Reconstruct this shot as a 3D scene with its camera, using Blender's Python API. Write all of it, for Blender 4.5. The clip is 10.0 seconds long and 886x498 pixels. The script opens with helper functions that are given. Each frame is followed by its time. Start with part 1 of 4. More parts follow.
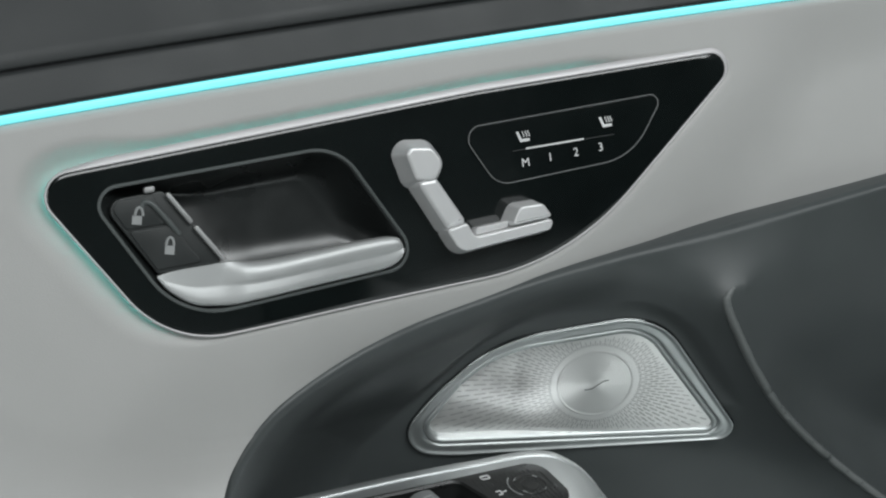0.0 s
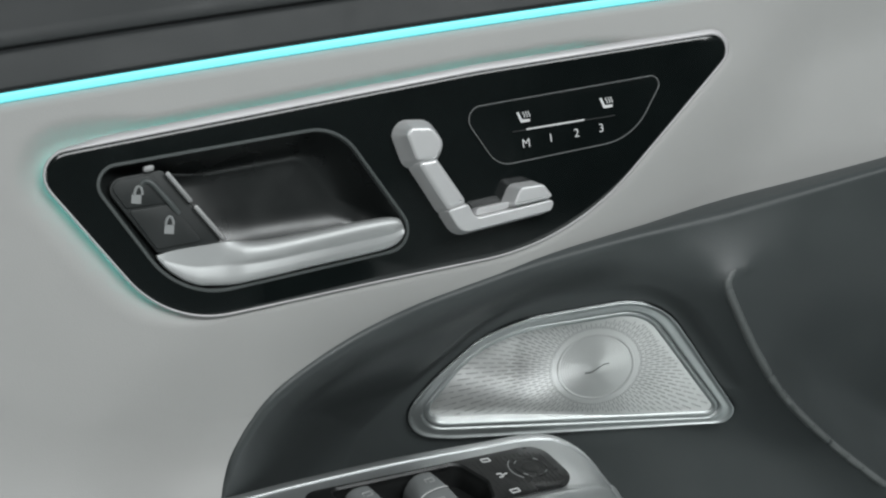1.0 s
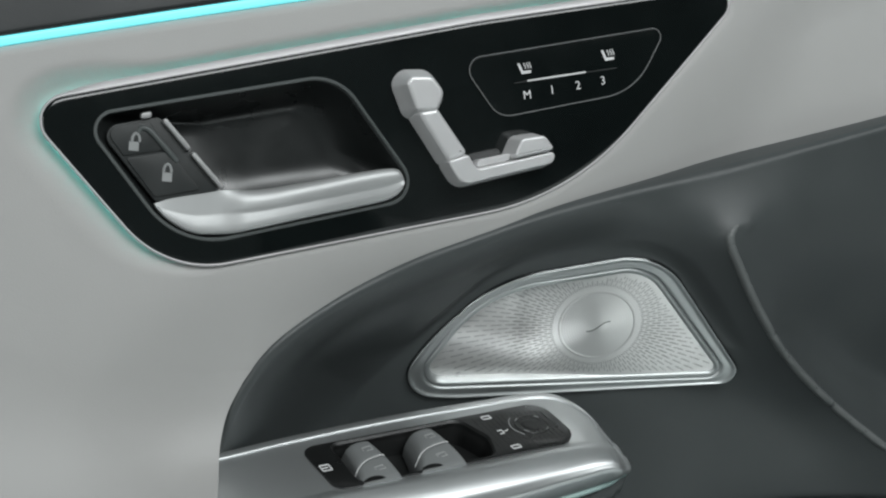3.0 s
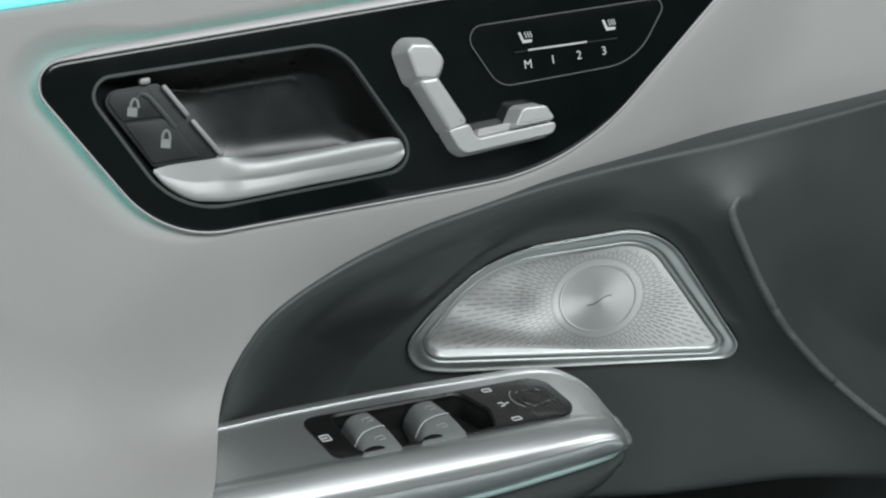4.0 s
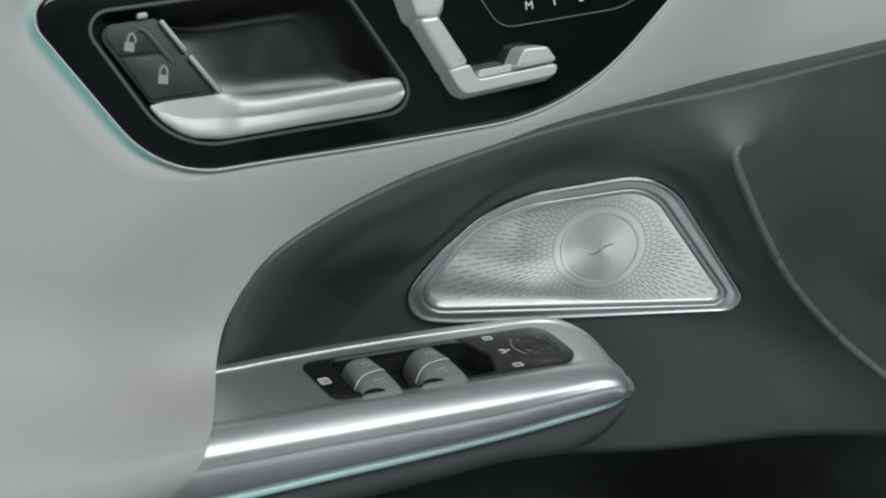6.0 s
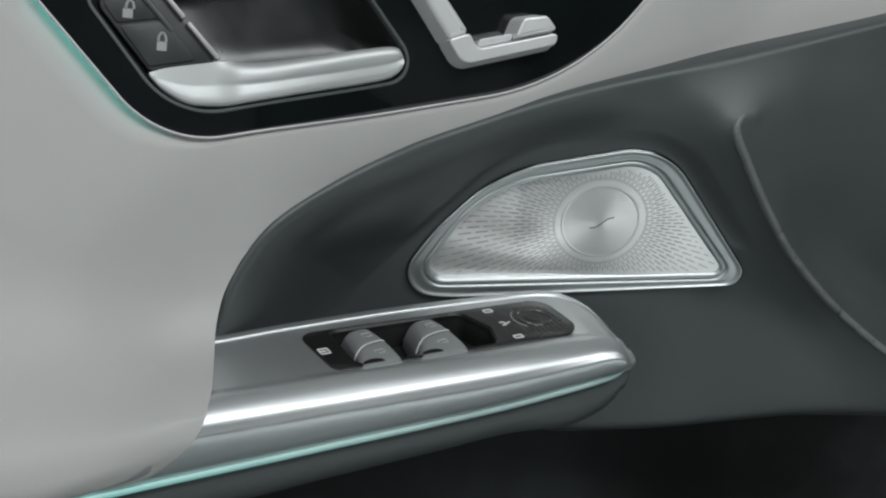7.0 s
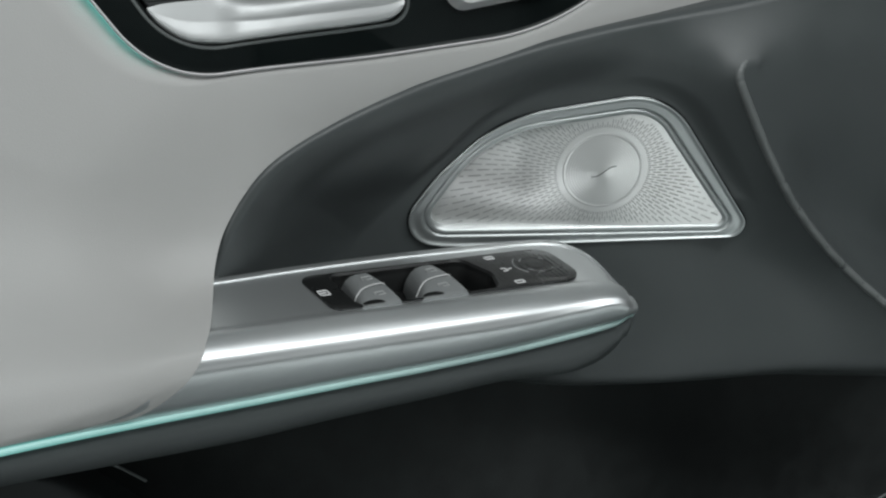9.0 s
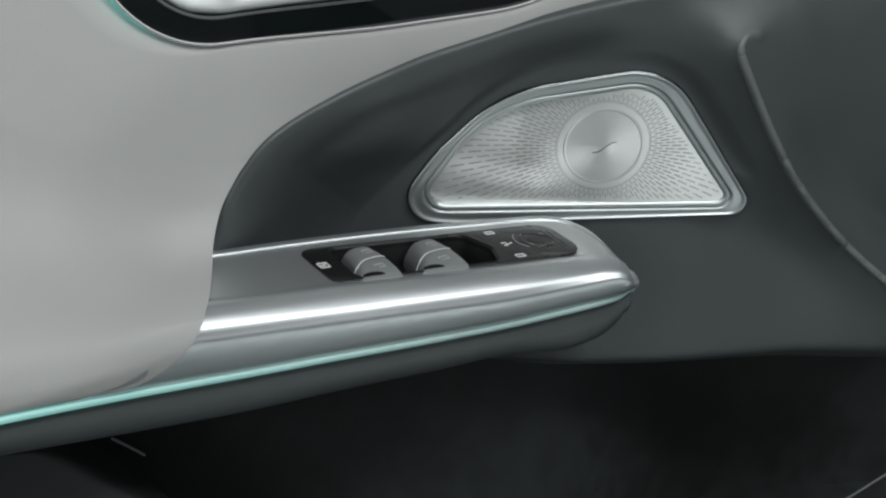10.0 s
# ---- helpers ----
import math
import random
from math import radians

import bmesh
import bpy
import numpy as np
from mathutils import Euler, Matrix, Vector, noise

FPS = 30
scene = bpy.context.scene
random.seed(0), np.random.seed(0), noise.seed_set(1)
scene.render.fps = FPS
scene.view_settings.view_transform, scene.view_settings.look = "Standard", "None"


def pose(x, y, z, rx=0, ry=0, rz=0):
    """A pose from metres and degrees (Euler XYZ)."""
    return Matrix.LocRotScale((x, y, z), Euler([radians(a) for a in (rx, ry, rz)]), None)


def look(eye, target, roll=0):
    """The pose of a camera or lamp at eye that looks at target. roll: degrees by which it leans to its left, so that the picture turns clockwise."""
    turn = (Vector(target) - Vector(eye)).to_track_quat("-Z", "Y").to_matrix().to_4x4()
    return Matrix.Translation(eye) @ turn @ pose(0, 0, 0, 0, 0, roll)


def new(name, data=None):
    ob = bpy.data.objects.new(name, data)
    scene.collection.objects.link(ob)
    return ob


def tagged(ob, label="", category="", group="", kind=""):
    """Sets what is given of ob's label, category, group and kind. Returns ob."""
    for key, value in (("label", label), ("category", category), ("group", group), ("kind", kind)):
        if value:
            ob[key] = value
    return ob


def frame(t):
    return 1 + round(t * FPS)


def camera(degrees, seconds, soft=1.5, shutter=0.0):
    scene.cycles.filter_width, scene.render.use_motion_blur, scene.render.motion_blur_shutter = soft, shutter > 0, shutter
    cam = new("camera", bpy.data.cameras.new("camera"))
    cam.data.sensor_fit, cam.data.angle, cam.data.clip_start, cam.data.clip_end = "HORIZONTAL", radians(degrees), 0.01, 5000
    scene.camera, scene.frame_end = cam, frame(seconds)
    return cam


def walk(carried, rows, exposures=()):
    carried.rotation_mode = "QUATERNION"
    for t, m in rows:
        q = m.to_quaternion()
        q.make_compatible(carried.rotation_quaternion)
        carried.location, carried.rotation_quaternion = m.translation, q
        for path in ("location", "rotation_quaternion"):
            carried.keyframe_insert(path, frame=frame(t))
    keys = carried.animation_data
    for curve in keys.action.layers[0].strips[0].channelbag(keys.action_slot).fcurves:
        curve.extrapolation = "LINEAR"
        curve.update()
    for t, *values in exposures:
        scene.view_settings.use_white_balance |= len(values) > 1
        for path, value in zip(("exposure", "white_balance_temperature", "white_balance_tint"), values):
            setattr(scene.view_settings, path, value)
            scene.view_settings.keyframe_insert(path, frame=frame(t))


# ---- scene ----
cam = camera(36.0, 10.0, soft=2.2)
ROWS = [
    (0.0, -0.24332, -0.62975, 0.95085, 69.376, -4.889, -16.078),
    (0.5, -0.2438, -0.63007, 0.94664, 69.384, -4.897, -16.132),
    (1.0, -0.24425, -0.63085, 0.94084, 69.387, -4.9, -16.184),
    (1.5, -0.24454, -0.63133, 0.93557, 69.411, -4.904, -16.239),
    (2.0, -0.24478, -0.63206, 0.92892, 69.437, -4.904, -16.284),
    (2.5, -0.24489, -0.63279, 0.9221, 69.479, -4.908, -16.317),
    (4.0, -0.2448, -0.63594, 0.8979, 69.628, -4.952, -16.381),
    (4.5, -0.24463, -0.63698, 0.88965, 69.683, -4.957, -16.397),
    (5.0, -0.24444, -0.63824, 0.88123, 69.742, -4.955, -16.407),
    (5.5, -0.24419, -0.63938, 0.87389, 69.806, -4.94, -16.414),
    (7.0, -0.24301, -0.6436, 0.85018, 69.972, -4.883, -16.408),
    (7.5, -0.2426, -0.6449, 0.84278, 70.029, -4.865, -16.395),
    (8.0, -0.24209, -0.64642, 0.83474, 70.08, -4.846, -16.376),
    (8.5, -0.24158, -0.6479, 0.82699, 70.142, -4.829, -16.353),
    (9.0, -0.24132, -0.64959, 0.81926, 70.21, -4.82, -16.332),
    (9.5, -0.24103, -0.65115, 0.81163, 70.283, -4.809, -16.325),
    (10.0, -0.24064, -0.65225, 0.80426, 70.361, -4.789, -16.323),
]
walk(cam, [(r[0], pose(*r[1:])) for r in ROWS])

# ---- light: added lamps with no seen source, in an unseen room with dim surroundings ----
world = bpy.data.worlds.new("ambient_fill")
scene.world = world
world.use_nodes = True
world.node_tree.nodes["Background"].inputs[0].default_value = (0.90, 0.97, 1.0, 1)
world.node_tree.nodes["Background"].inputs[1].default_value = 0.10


def added_lamp(name, eye, target, sx, sy, watts, colour, spread=180):
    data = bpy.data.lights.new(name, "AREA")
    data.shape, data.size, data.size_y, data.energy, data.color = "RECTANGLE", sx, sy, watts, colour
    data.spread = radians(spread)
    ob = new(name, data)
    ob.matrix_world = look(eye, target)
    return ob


added_lamp("added_overhead_light", (0.3, -0.68, 2.45), (0.3, -0.63, 0.0), 2.6, 0.36, 4.2, (0.95, 1.0, 1.01))
added_lamp("added_front_light", (0.52, -1.50, 2.45), (0.05, 0.0, 0.65), 2.2, 0.6, 36.5, (0.955, 1.0, 1.005))
# fills added to even out the leather and brighten what the trim reflects
added_lamp("added_side_fill", (-1.7, -1.6, 1.3), (0.1, 0.0, 0.62), 0.8, 0.8, 11, (0.955, 1.0, 1.0))
added_lamp("added_floor_fill", (1.0, -1.15, 2.6), (1.0, -1.15, 0.0), 1.2, 0.9, 6, (0.94, 1.0, 1.0), 60)

# ---- materials ----


def material(name, base, rough=0.5, metal=0.0, vary=0.08, scale=40.0, bump=0.0, bump_scale=400.0,
             coat=0.0, spec=0.5, aniso=0.0, emit=None, power=0.0, rough_vary=0.06):
    m = bpy.data.materials.new(name)
    m.use_nodes = True
    nt = m.node_tree
    b = nt.nodes["Principled BSDF"]
    b.inputs["Roughness"].default_value, b.inputs["Metallic"].default_value = rough, metal
    b.inputs["Specular IOR Level"].default_value = spec
    b.inputs["Coat Weight"].default_value, b.inputs["Coat Roughness"].default_value = coat, 0.06
    co = nt.nodes.new("ShaderNodeTexCoord")

    def noise_at(s, detail=3.0):
        n = nt.nodes.new("ShaderNodeTexNoise")
        n.inputs["Scale"].default_value, n.inputs["Detail"].default_value = s, detail
        nt.links.new(co.outputs["Object"], n.inputs["Vector"])
        return n

    big = noise_at(scale)
    ramp = nt.nodes.new("ShaderNodeMapRange")
    ramp.inputs["From Min"].default_value, ramp.inputs["From Max"].default_value = 0.3, 0.7
    ramp.inputs["To Min"].default_value, ramp.inputs["To Max"].default_value = 1 - vary, 1 + vary
    nt.links.new(big.outputs["Fac"], ramp.inputs["Value"])
    mul = nt.nodes.new("ShaderNodeVectorMath")
    mul.operation = "SCALE"
    mul.inputs[0].default_value = base
    nt.links.new(ramp.outputs[0], mul.inputs["Scale"])
    nt.links.new(mul.outputs[0], b.inputs["Base Color"])
    fine = noise_at(bump_scale, 4.0)
    rr = nt.nodes.new("ShaderNodeMapRange")
    rr.inputs["From Min"].default_value, rr.inputs["From Max"].default_value = 0.3, 0.7
    rr.inputs["To Min"].default_value = max(0.01, rough - rough_vary)
    rr.inputs["To Max"].default_value = min(1.0, rough + rough_vary)
    nt.links.new(big.outputs["Fac"], rr.inputs["Value"])
    nt.links.new(rr.outputs[0], b.inputs["Roughness"])
    if bump:
        bp = nt.nodes.new("ShaderNodeBump")
        bp.inputs["Strength"].default_value, bp.inputs["Distance"].default_value = bump, 0.0004
        nt.links.new(fine.outputs["Fac"], bp.inputs["Height"])
        nt.links.new(bp.outputs[0], b.inputs["Normal"])
    if aniso:
        b.inputs["Anisotropic"].default_value = aniso
        turn = nt.nodes.new("ShaderNodeVectorTransform")
        turn.vector_type, turn.convert_from, turn.convert_to = "VECTOR", "OBJECT", "WORLD"
        nt.links.new(co.outputs["Object"], turn.inputs[0])
        nt.links.new(turn.outputs[0], b.inputs["Tangent"])
    if emit:
        b.inputs["Emission Color"].default_value, b.inputs["Emission Strength"].default_value = (*emit, 1), power
    return m


LEATHER = material("pale_grey_leather", (0.456, 0.452, 0.443), 0.52, vary=0.02, scale=18, bump=0.25, bump_scale=1500, spec=0.35)
TRIM = material("charcoal_soft_trim", (0.064, 0.072, 0.073), 0.44, vary=0.06, scale=25, bump=0.35, bump_scale=1800, spec=0.5)
UPPER = material("anthracite_upper_trim", (0.033, 0.036, 0.037), 0.55, vary=0.05, scale=25, bump=0.35, bump_scale=1800)
# the trim's charcoal made lighter, painting in the highlight along its edge
LIT_EDGE = material("charcoal_lit_edge", (0.14, 0.15, 0.149), 0.40, vary=0.05, scale=25, bump=0.2, bump_scale=1800)
LOWER = material("black_lower_plastic", (0.024, 0.0268, 0.0268), 0.65, vary=0.2, scale=60, bump=0.5, bump_scale=900, spec=0.25)
PIANO = material("piano_black", (0.005, 0.0072, 0.0072), 0.14, vary=0.1, coat=0.15, rough_vary=0.02)
POCKET = material("black_soft_cup", (0.014, 0.016, 0.016), 0.30, vary=0.1, spec=0.7)
SATIN = material("satin_aluminium", (0.68, 0.70, 0.705), 0.39, 0.86, vary=0.01, scale=30, rough_vary=0.004)
SILVER = material("silver_paint", (0.80, 0.795, 0.80), 0.36, 0.35, vary=0.03, bump=0.04, bump_scale=2500)
GRILLE = material("brushed_grille_metal", (0.95, 0.945, 0.93), 0.33, 0.72, vary=0.02)
DISC = material("spun_disc_metal", (0.88, 0.875, 0.86), 0.34, 0.74, vary=0.02)
BACKING = material("grille_backing", (0.62, 0.62, 0.61), 0.5, 0.4)
SWITCH = material("dark_grey_switch", (0.028, 0.031, 0.031), 0.40, vary=0.05, bump=0.1, bump_scale=2500)
ROCKER = material("warm_grey_rocker", (0.235, 0.245, 0.246), 0.40, vary=0.04, bump=0.1, bump_scale=2500)
GLASSY = material("smoked_touch_surface", (0.012, 0.0125, 0.0125), 0.30, vary=0.08, coat=0.1)
SCOOP_SHADE = material("black_scoop_shade", (0.006, 0.006, 0.006), 0.5)
PRINT = material("white_print", (0.75, 0.75, 0.75), 0.5)
LOCKPRINT = material("pale_grey_print", (0.33, 0.34, 0.34), 0.5)
ROCKPRINT = material("mid_grey_print", (0.42, 0.425, 0.425), 0.45)
WELL_SIDE = material("dark_well_plastic", (0.018, 0.019, 0.019), 0.45)
GREYPRINT = material("grey_print", (0.20, 0.205, 0.205), 0.45)
DIMPRINT = material("dim_print", (0.05, 0.052, 0.052), 0.45)
GLOW = material("cyan_light_guide", (0.3, 0.8, 0.82), 0.4, emit=(0.15, 0.79, 0.85), power=0.82)
GLOW_LOW = material("teal_light_guide", (0.46, 0.60, 0.585), 0.35, emit=(0.13, 0.60, 0.54), power=0.3)
# the guide is fed from its rear end and fades towards the front
nt = GLOW_LOW.node_tree
xyz, fade = nt.nodes.new("ShaderNodeSeparateXYZ"), nt.nodes.new("ShaderNodeMapRange")
nt.links.new(nt.nodes.new("ShaderNodeNewGeometry").outputs["Position"], xyz.inputs[0])
for at, value in (("From Min", -0.26), ("From Max", -0.05), ("To Min", 0.42), ("To Max", 0.02)):
    fade.inputs[at].default_value = value
nt.links.new(xyz.outputs["X"], fade.inputs["Value"])
nt.links.new(fade.outputs[0], nt.nodes["Principled BSDF"].inputs["Emission Strength"])
GLOW_GAP = material("teal_gap_light", (0.2, 0.7, 0.65), 0.4, emit=(0.08, 0.75, 0.65), power=2.8)
nt = GLOW_GAP.node_tree
xyz, fade = nt.nodes.new("ShaderNodeSeparateXYZ"), nt.nodes.new("ShaderNodeMapRange")
nt.links.new(nt.nodes.new("ShaderNodeNewGeometry").outputs["Position"], xyz.inputs[0])
for at, value in (("From Min", -0.20), ("From Max", 0.13), ("To Min", 6.0), ("To Max", 5.5)):
    fade.inputs[at].default_value = value
nt.links.new(xyz.outputs["X"], fade.inputs["Value"])
nt.links.new(fade.outputs[0], nt.nodes["Principled BSDF"].inputs["Emission Strength"])
# surfaces of an unseen room, toned for what the glossy parts reflect
DARK_SURROUND = material("dark_surround", (0.035, 0.042, 0.042), 0.9, vary=0.1, scale=2)
BACKDROP = material("pale_reflection_wall", (0.66, 0.70, 0.70), 0.9, vary=0.08, scale=2)
FLOOR = material("pale_bounce_floor", (0.82, 0.85, 0.845), 0.6, vary=0.15, scale=3)
GREY_CARD = material("grey_card", (0.13, 0.15, 0.151), 0.7, vary=0.15, scale=8)
DARK_CARD = material("dark_card", (0.055, 0.082, 0.084), 0.7, vary=0.15, scale=8)
HANDLE = material("satin_silver_handle", (0.47, 0.48, 0.48), 0.45, 0.45, vary=0.02, bump=0.03, bump_scale=2500)
FRAME = material("satin_chrome", (0.56, 0.585, 0.585), 0.42, 0.87, vary=0.02, rough_vary=0.04)
CUPRIM = material("grey_plastic_rim", (0.085, 0.095, 0.094), 0.42, vary=0.04)
OUTER = material("dark_chrome", (0.20, 0.21, 0.21), 0.16, 1.0, vary=0.03)
RIM = material("dark_satin_rim", (0.40, 0.40, 0.40), 0.50, 0.8, vary=0.03)
BRIGHT = material("pale_satin_rim", (0.62, 0.60, 0.61), 0.50, 0.35, vary=0.02)
SHELL = material("door_shell_paint", (0.05, 0.05, 0.052), 0.4, vary=0.05)

# ---- building helpers ----


def mesh_object(name, bm, mat, sharp=40):
    bmesh.ops.recalc_face_normals(bm, faces=bm.faces)
    me = bpy.data.meshes.new(name)
    bm.to_mesh(me)
    bm.free()
    me.polygons.foreach_set("use_smooth", [True] * len(me.polygons))
    me.set_sharp_from_angle(angle=radians(sharp))
    me.materials.append(mat)
    return new(name, me)


def part(name, bm, mat, parent, label="", sharp=40):
    ob = mesh_object(name, bm, mat, sharp)
    ob.parent = parent
    if label:
        ob["label"] = label
    return ob


def thing(name, at, label, category, group="", kind=""):
    ob = new(name)
    ob.empty_display_size = 0.02
    ob.location = at
    return tagged(ob, label, category, group, kind)


def keep(ob, parent):
    """Parents ob without moving it."""
    bpy.context.view_layer.update()
    ob.parent = parent
    ob.matrix_parent_inverse = parent.matrix_world.inverted()
    return ob


def rounded(corners, n=10):
    """A closed outline, corner by corner (x, y, radius), anticlockwise."""
    out = []
    for i, (x, y, r) in enumerate(corners):
        p = Vector((x, y))
        a = (Vector(corners[i - 1][:2]) - p).normalized()
        b = (Vector(corners[(i + 1) % len(corners)][:2]) - p).normalized()
        half = a.angle(b) / 2
        reach = r / math.tan(half)
        c = p + (a + b).normalized() * (r / math.sin(half))
        s, e = p + a * reach - c, p + b * reach - c
        turn = s.angle_signed(e)
        for k in range(n + 1):
            t = -turn * k / n
            out.append(c + Vector((s.x * math.cos(t) - s.y * math.sin(t), s.x * math.sin(t) + s.y * math.cos(t))))
    return out


def resample(points, n):
    pts = np.array([tuple(p) for p in points] + [tuple(points[0])])
    s = np.r_[0, np.cumsum(np.hypot(*np.diff(pts, axis=0).T))]
    at = np.linspace(0, s[-1], n, endpoint=False)
    return [Vector((float(np.interp(a, s, pts[:, 0])), float(np.interp(a, s, pts[:, 1])))) for a in at]


def grown(points, d):
    """The outline moved outwards by d (inwards: minus)."""
    out = []
    for i, p in enumerate(points):
        t = (points[(i + 1) % len(points)] - points[i - 1]).normalized()
        out.append(p + Vector((t.y, -t.x)) * d)
    return out


class Plane:
    """A flat working plane: millimetres along, up and out of it."""

    def __init__(self, origin, out):
        self.o, self.n = Vector(origin), Vector(out).normalized()
        self.e1 = Vector((0, 0, 1)).cross(self.n).normalized()
        self.e2 = self.n.cross(self.e1)

    def __call__(self, u, v, w=0.0):
        return self.o + (self.e1 * u + self.e2 * v + self.n * w) / 1000

    def matrix(self, u, v, w=0.0):
        m = Matrix((self.e1, self.e2, self.n)).transposed().to_4x4()
        m.translation = self(u, v, w)
        return m


def loft(rings, cap_first=False, cap_last=False, closed=True):
    """A skin over rings of equally many points."""
    bm = bmesh.new()
    rows = [[bm.verts.new(p) for p in ring] for ring in rings]
    n = len(rows[0])
    for a, b in zip(rows, rows[1:]):
        for i in range(n if closed else n - 1):
            j = (i + 1) % n
            bm.faces.new((a[i], a[j], b[j], b[i]))
    for cap, row in ((cap_first, rows[0]), (cap_last, rows[-1])):
        if cap:
            bm.faces.new(row)
    bmesh.ops.remove_doubles(bm, verts=bm.verts, dist=1e-7)
    return bm


def outline_rings(plane, points, steps):
    """Rings along one outline: steps of (outwards, out of the plane)."""
    return [[plane(p.x, p.y, w) for p in grown(points, d)] for d, w in steps]


def slab(plane, points, low, high, soft=0.6, n=4):
    """A plate with rounded front edges."""
    steps = [(0, low)]
    for k in range(n + 1):
        a = math.pi / 2 * k / n
        steps.append((-soft * (1 - math.cos(a)), high - soft + soft * math.sin(a)))
    return loft(outline_rings(plane, points, steps), True, True)


def tube(points, radius, sides=8, closed=False):
    """A round bead along a line of points."""
    pts = [Vector(p) for p in points]
    rings = []
    for i, p in enumerate(pts):
        a = pts[i - 1] if (i or closed) else pts[0]
        b = pts[(i + 1) % len(pts)] if (closed or i + 1 < len(pts)) else pts[-1]
        t = (b - a).normalized()
        x = t.cross(Vector((0.13, -0.9, 0.41))).normalized()
        y = t.cross(x)
        rings.append([p + (x * math.cos(k * math.tau / sides) + y * math.sin(k * math.tau / sides)) * radius for k in range(sides)])
    if closed:
        rings.append(rings[0])
    return loft(rings, not closed, not closed)


def merged(*bms):
    out = bmesh.new()
    for b in bms:
        me = bpy.data.meshes.new("piece")
        b.to_mesh(me)
        b.free()
        out.from_mesh(me)
        bpy.data.meshes.remove(me)
    return out


def table(x, *pairs):
    """A value read off smoothly between pairs of (x, value)."""
    xs, ys = [p[0] for p in pairs], [p[1] for p in pairs]
    if x <= xs[0] or x >= xs[-1]:
        return ys[0] if x <= xs[0] else ys[-1]
    i = max(k for k in range(len(xs) - 1) if xs[k] <= x)
    rise = [(ys[k + 1] - ys[k]) / (xs[k + 1] - xs[k]) for k in range(len(xs) - 1)]
    lean = [rise[0]] + [2 * a * b / (a + b) if a * b > 0 else 0.0 for a, b in zip(rise, rise[1:])] + [rise[-1]]
    h = xs[i + 1] - xs[i]
    t = (x - xs[i]) / h
    return float(ys[i] * (1 + 2 * t) * (1 - t) ** 2 + lean[i] * h * t * (1 - t) ** 2 + ys[i + 1] * t * t * (3 - 2 * t) + lean[i + 1] * h * t * t * (t - 1))


def smooth01(t):
    t = np.clip(t, 0, 1)
    return t * t * (3 - 2 * t)


def distance_to(px, pz, line, closed):
    """Distances of many points from a line of points."""
    q = np.array([tuple(p)[:2] for p in line])
    a, b = (q, np.roll(q, -1, 0)) if closed else (q[:-1], q[1:])
    best = np.full(px.shape, 1e9)
    for (ax, az), (bx, bz) in zip(a, b):
        dx, dz = bx - ax, bz - az
        t = np.clip(((px - ax) * dx + (pz - az) * dz) / max(dx * dx + dz * dz, 1e-15), 0, 1)
        best = np.minimum(best, np.hypot(px - ax - t * dx, pz - az - t * dz))
    return best


def inside(px, pz, line):
    q = [tuple(p)[:2] for p in line]
    hit = np.zeros(px.shape, bool)
    for (ax, az), (bx, bz) in zip(q, q[1:] + q[:1]):
        if az != bz:
            hit ^= ((az > pz) != (bz > pz)) & (px < (bx - ax) * (pz - az) / (bz - az) + ax)
    return hit


def grid_mesh(x, y, z, drop=None):
    """A sheet from three arrays of rows and columns; drop marks corners whose faces are left out."""
    rows, cols = x.shape
    verts = np.stack([x, y, z], -1).reshape(-1, 3)
    idx = np.arange(rows * cols).reshape(rows, cols)
    faces = np.stack([idx[:-1, :-1], idx[:-1, 1:], idx[1:, 1:], idx[1:, :-1]], -1).reshape(-1, 4)
    if drop is not None:
        faces = faces[~drop.reshape(-1)[faces].all(1)]
        used = np.unique(faces)
        renumber = np.zeros(len(verts), int)
        renumber[used] = np.arange(len(used))
        verts, faces = verts[used], renumber[faces]
    me = bpy.data.meshes.new("sheet")
    me.from_pydata(verts.tolist(), [], faces.tolist())
    bm = bmesh.new()
    bm.from_mesh(me)
    bpy.data.meshes.remove(me)
    return bm


def spline(points, n):
    """A smooth line through points, n steps a span."""
    pts = [Vector(p) for p in points]
    pts = [pts[0] * 2 - pts[1]] + pts + [pts[-1] * 2 - pts[-2]]
    out = []
    for a, b, c, d in zip(pts, pts[1:], pts[2:], pts[3:]):
        for k in range(n):
            t = k / n
            out.append(0.5 * ((2 * b) + (c - a) * t + (2 * a - 5 * b + 4 * c - d) * t * t + (3 * b - a - 3 * c + d) * t ** 3))
    out.append(pts[-2])
    return out


# ---- the door's main surfaces ----
# below its upper half the door's inner side bends away towards the front
# moved along the camera's line of sight, so outlines keep their place in view
AWAY = Vector((0.348, 0.887, -0.317))


def recess(u, v):
    """How far the door's surface lies behind the flat working plane, in millimetres."""
    return 0.25 * np.clip(12 * np.logaddexp(0, (14 - v) / 12), 0, 100) * smooth01((u + 118) / 80)


def behind_panel(x, y, z):
    """The same for the upholstery round the panel, in metres, with the signed distance from the panel's outline in millimetres."""
    u = ((x + 0.0321) * PANEL.e1.x + (y + 0.0078) * PANEL.e1.y) * 1000
    v = ((x + 0.0321) * PANEL.e2.x + (y + 0.0078) * PANEL.e2.y + (z - 0.7329) * PANEL.e2.z) * 1000
    sd = distance_to(u, v, PANEL_LINE, True) * np.where(inside(u, v, PANEL_LINE), -1, 1)
    more = 12 * smooth01((sd - 2) / 60) * smooth01((40 - v + 0.35 * u) / 60) * smooth01((u + 118) / 80)
    return u, v, sd, (recess(u, v) + more) / 1000


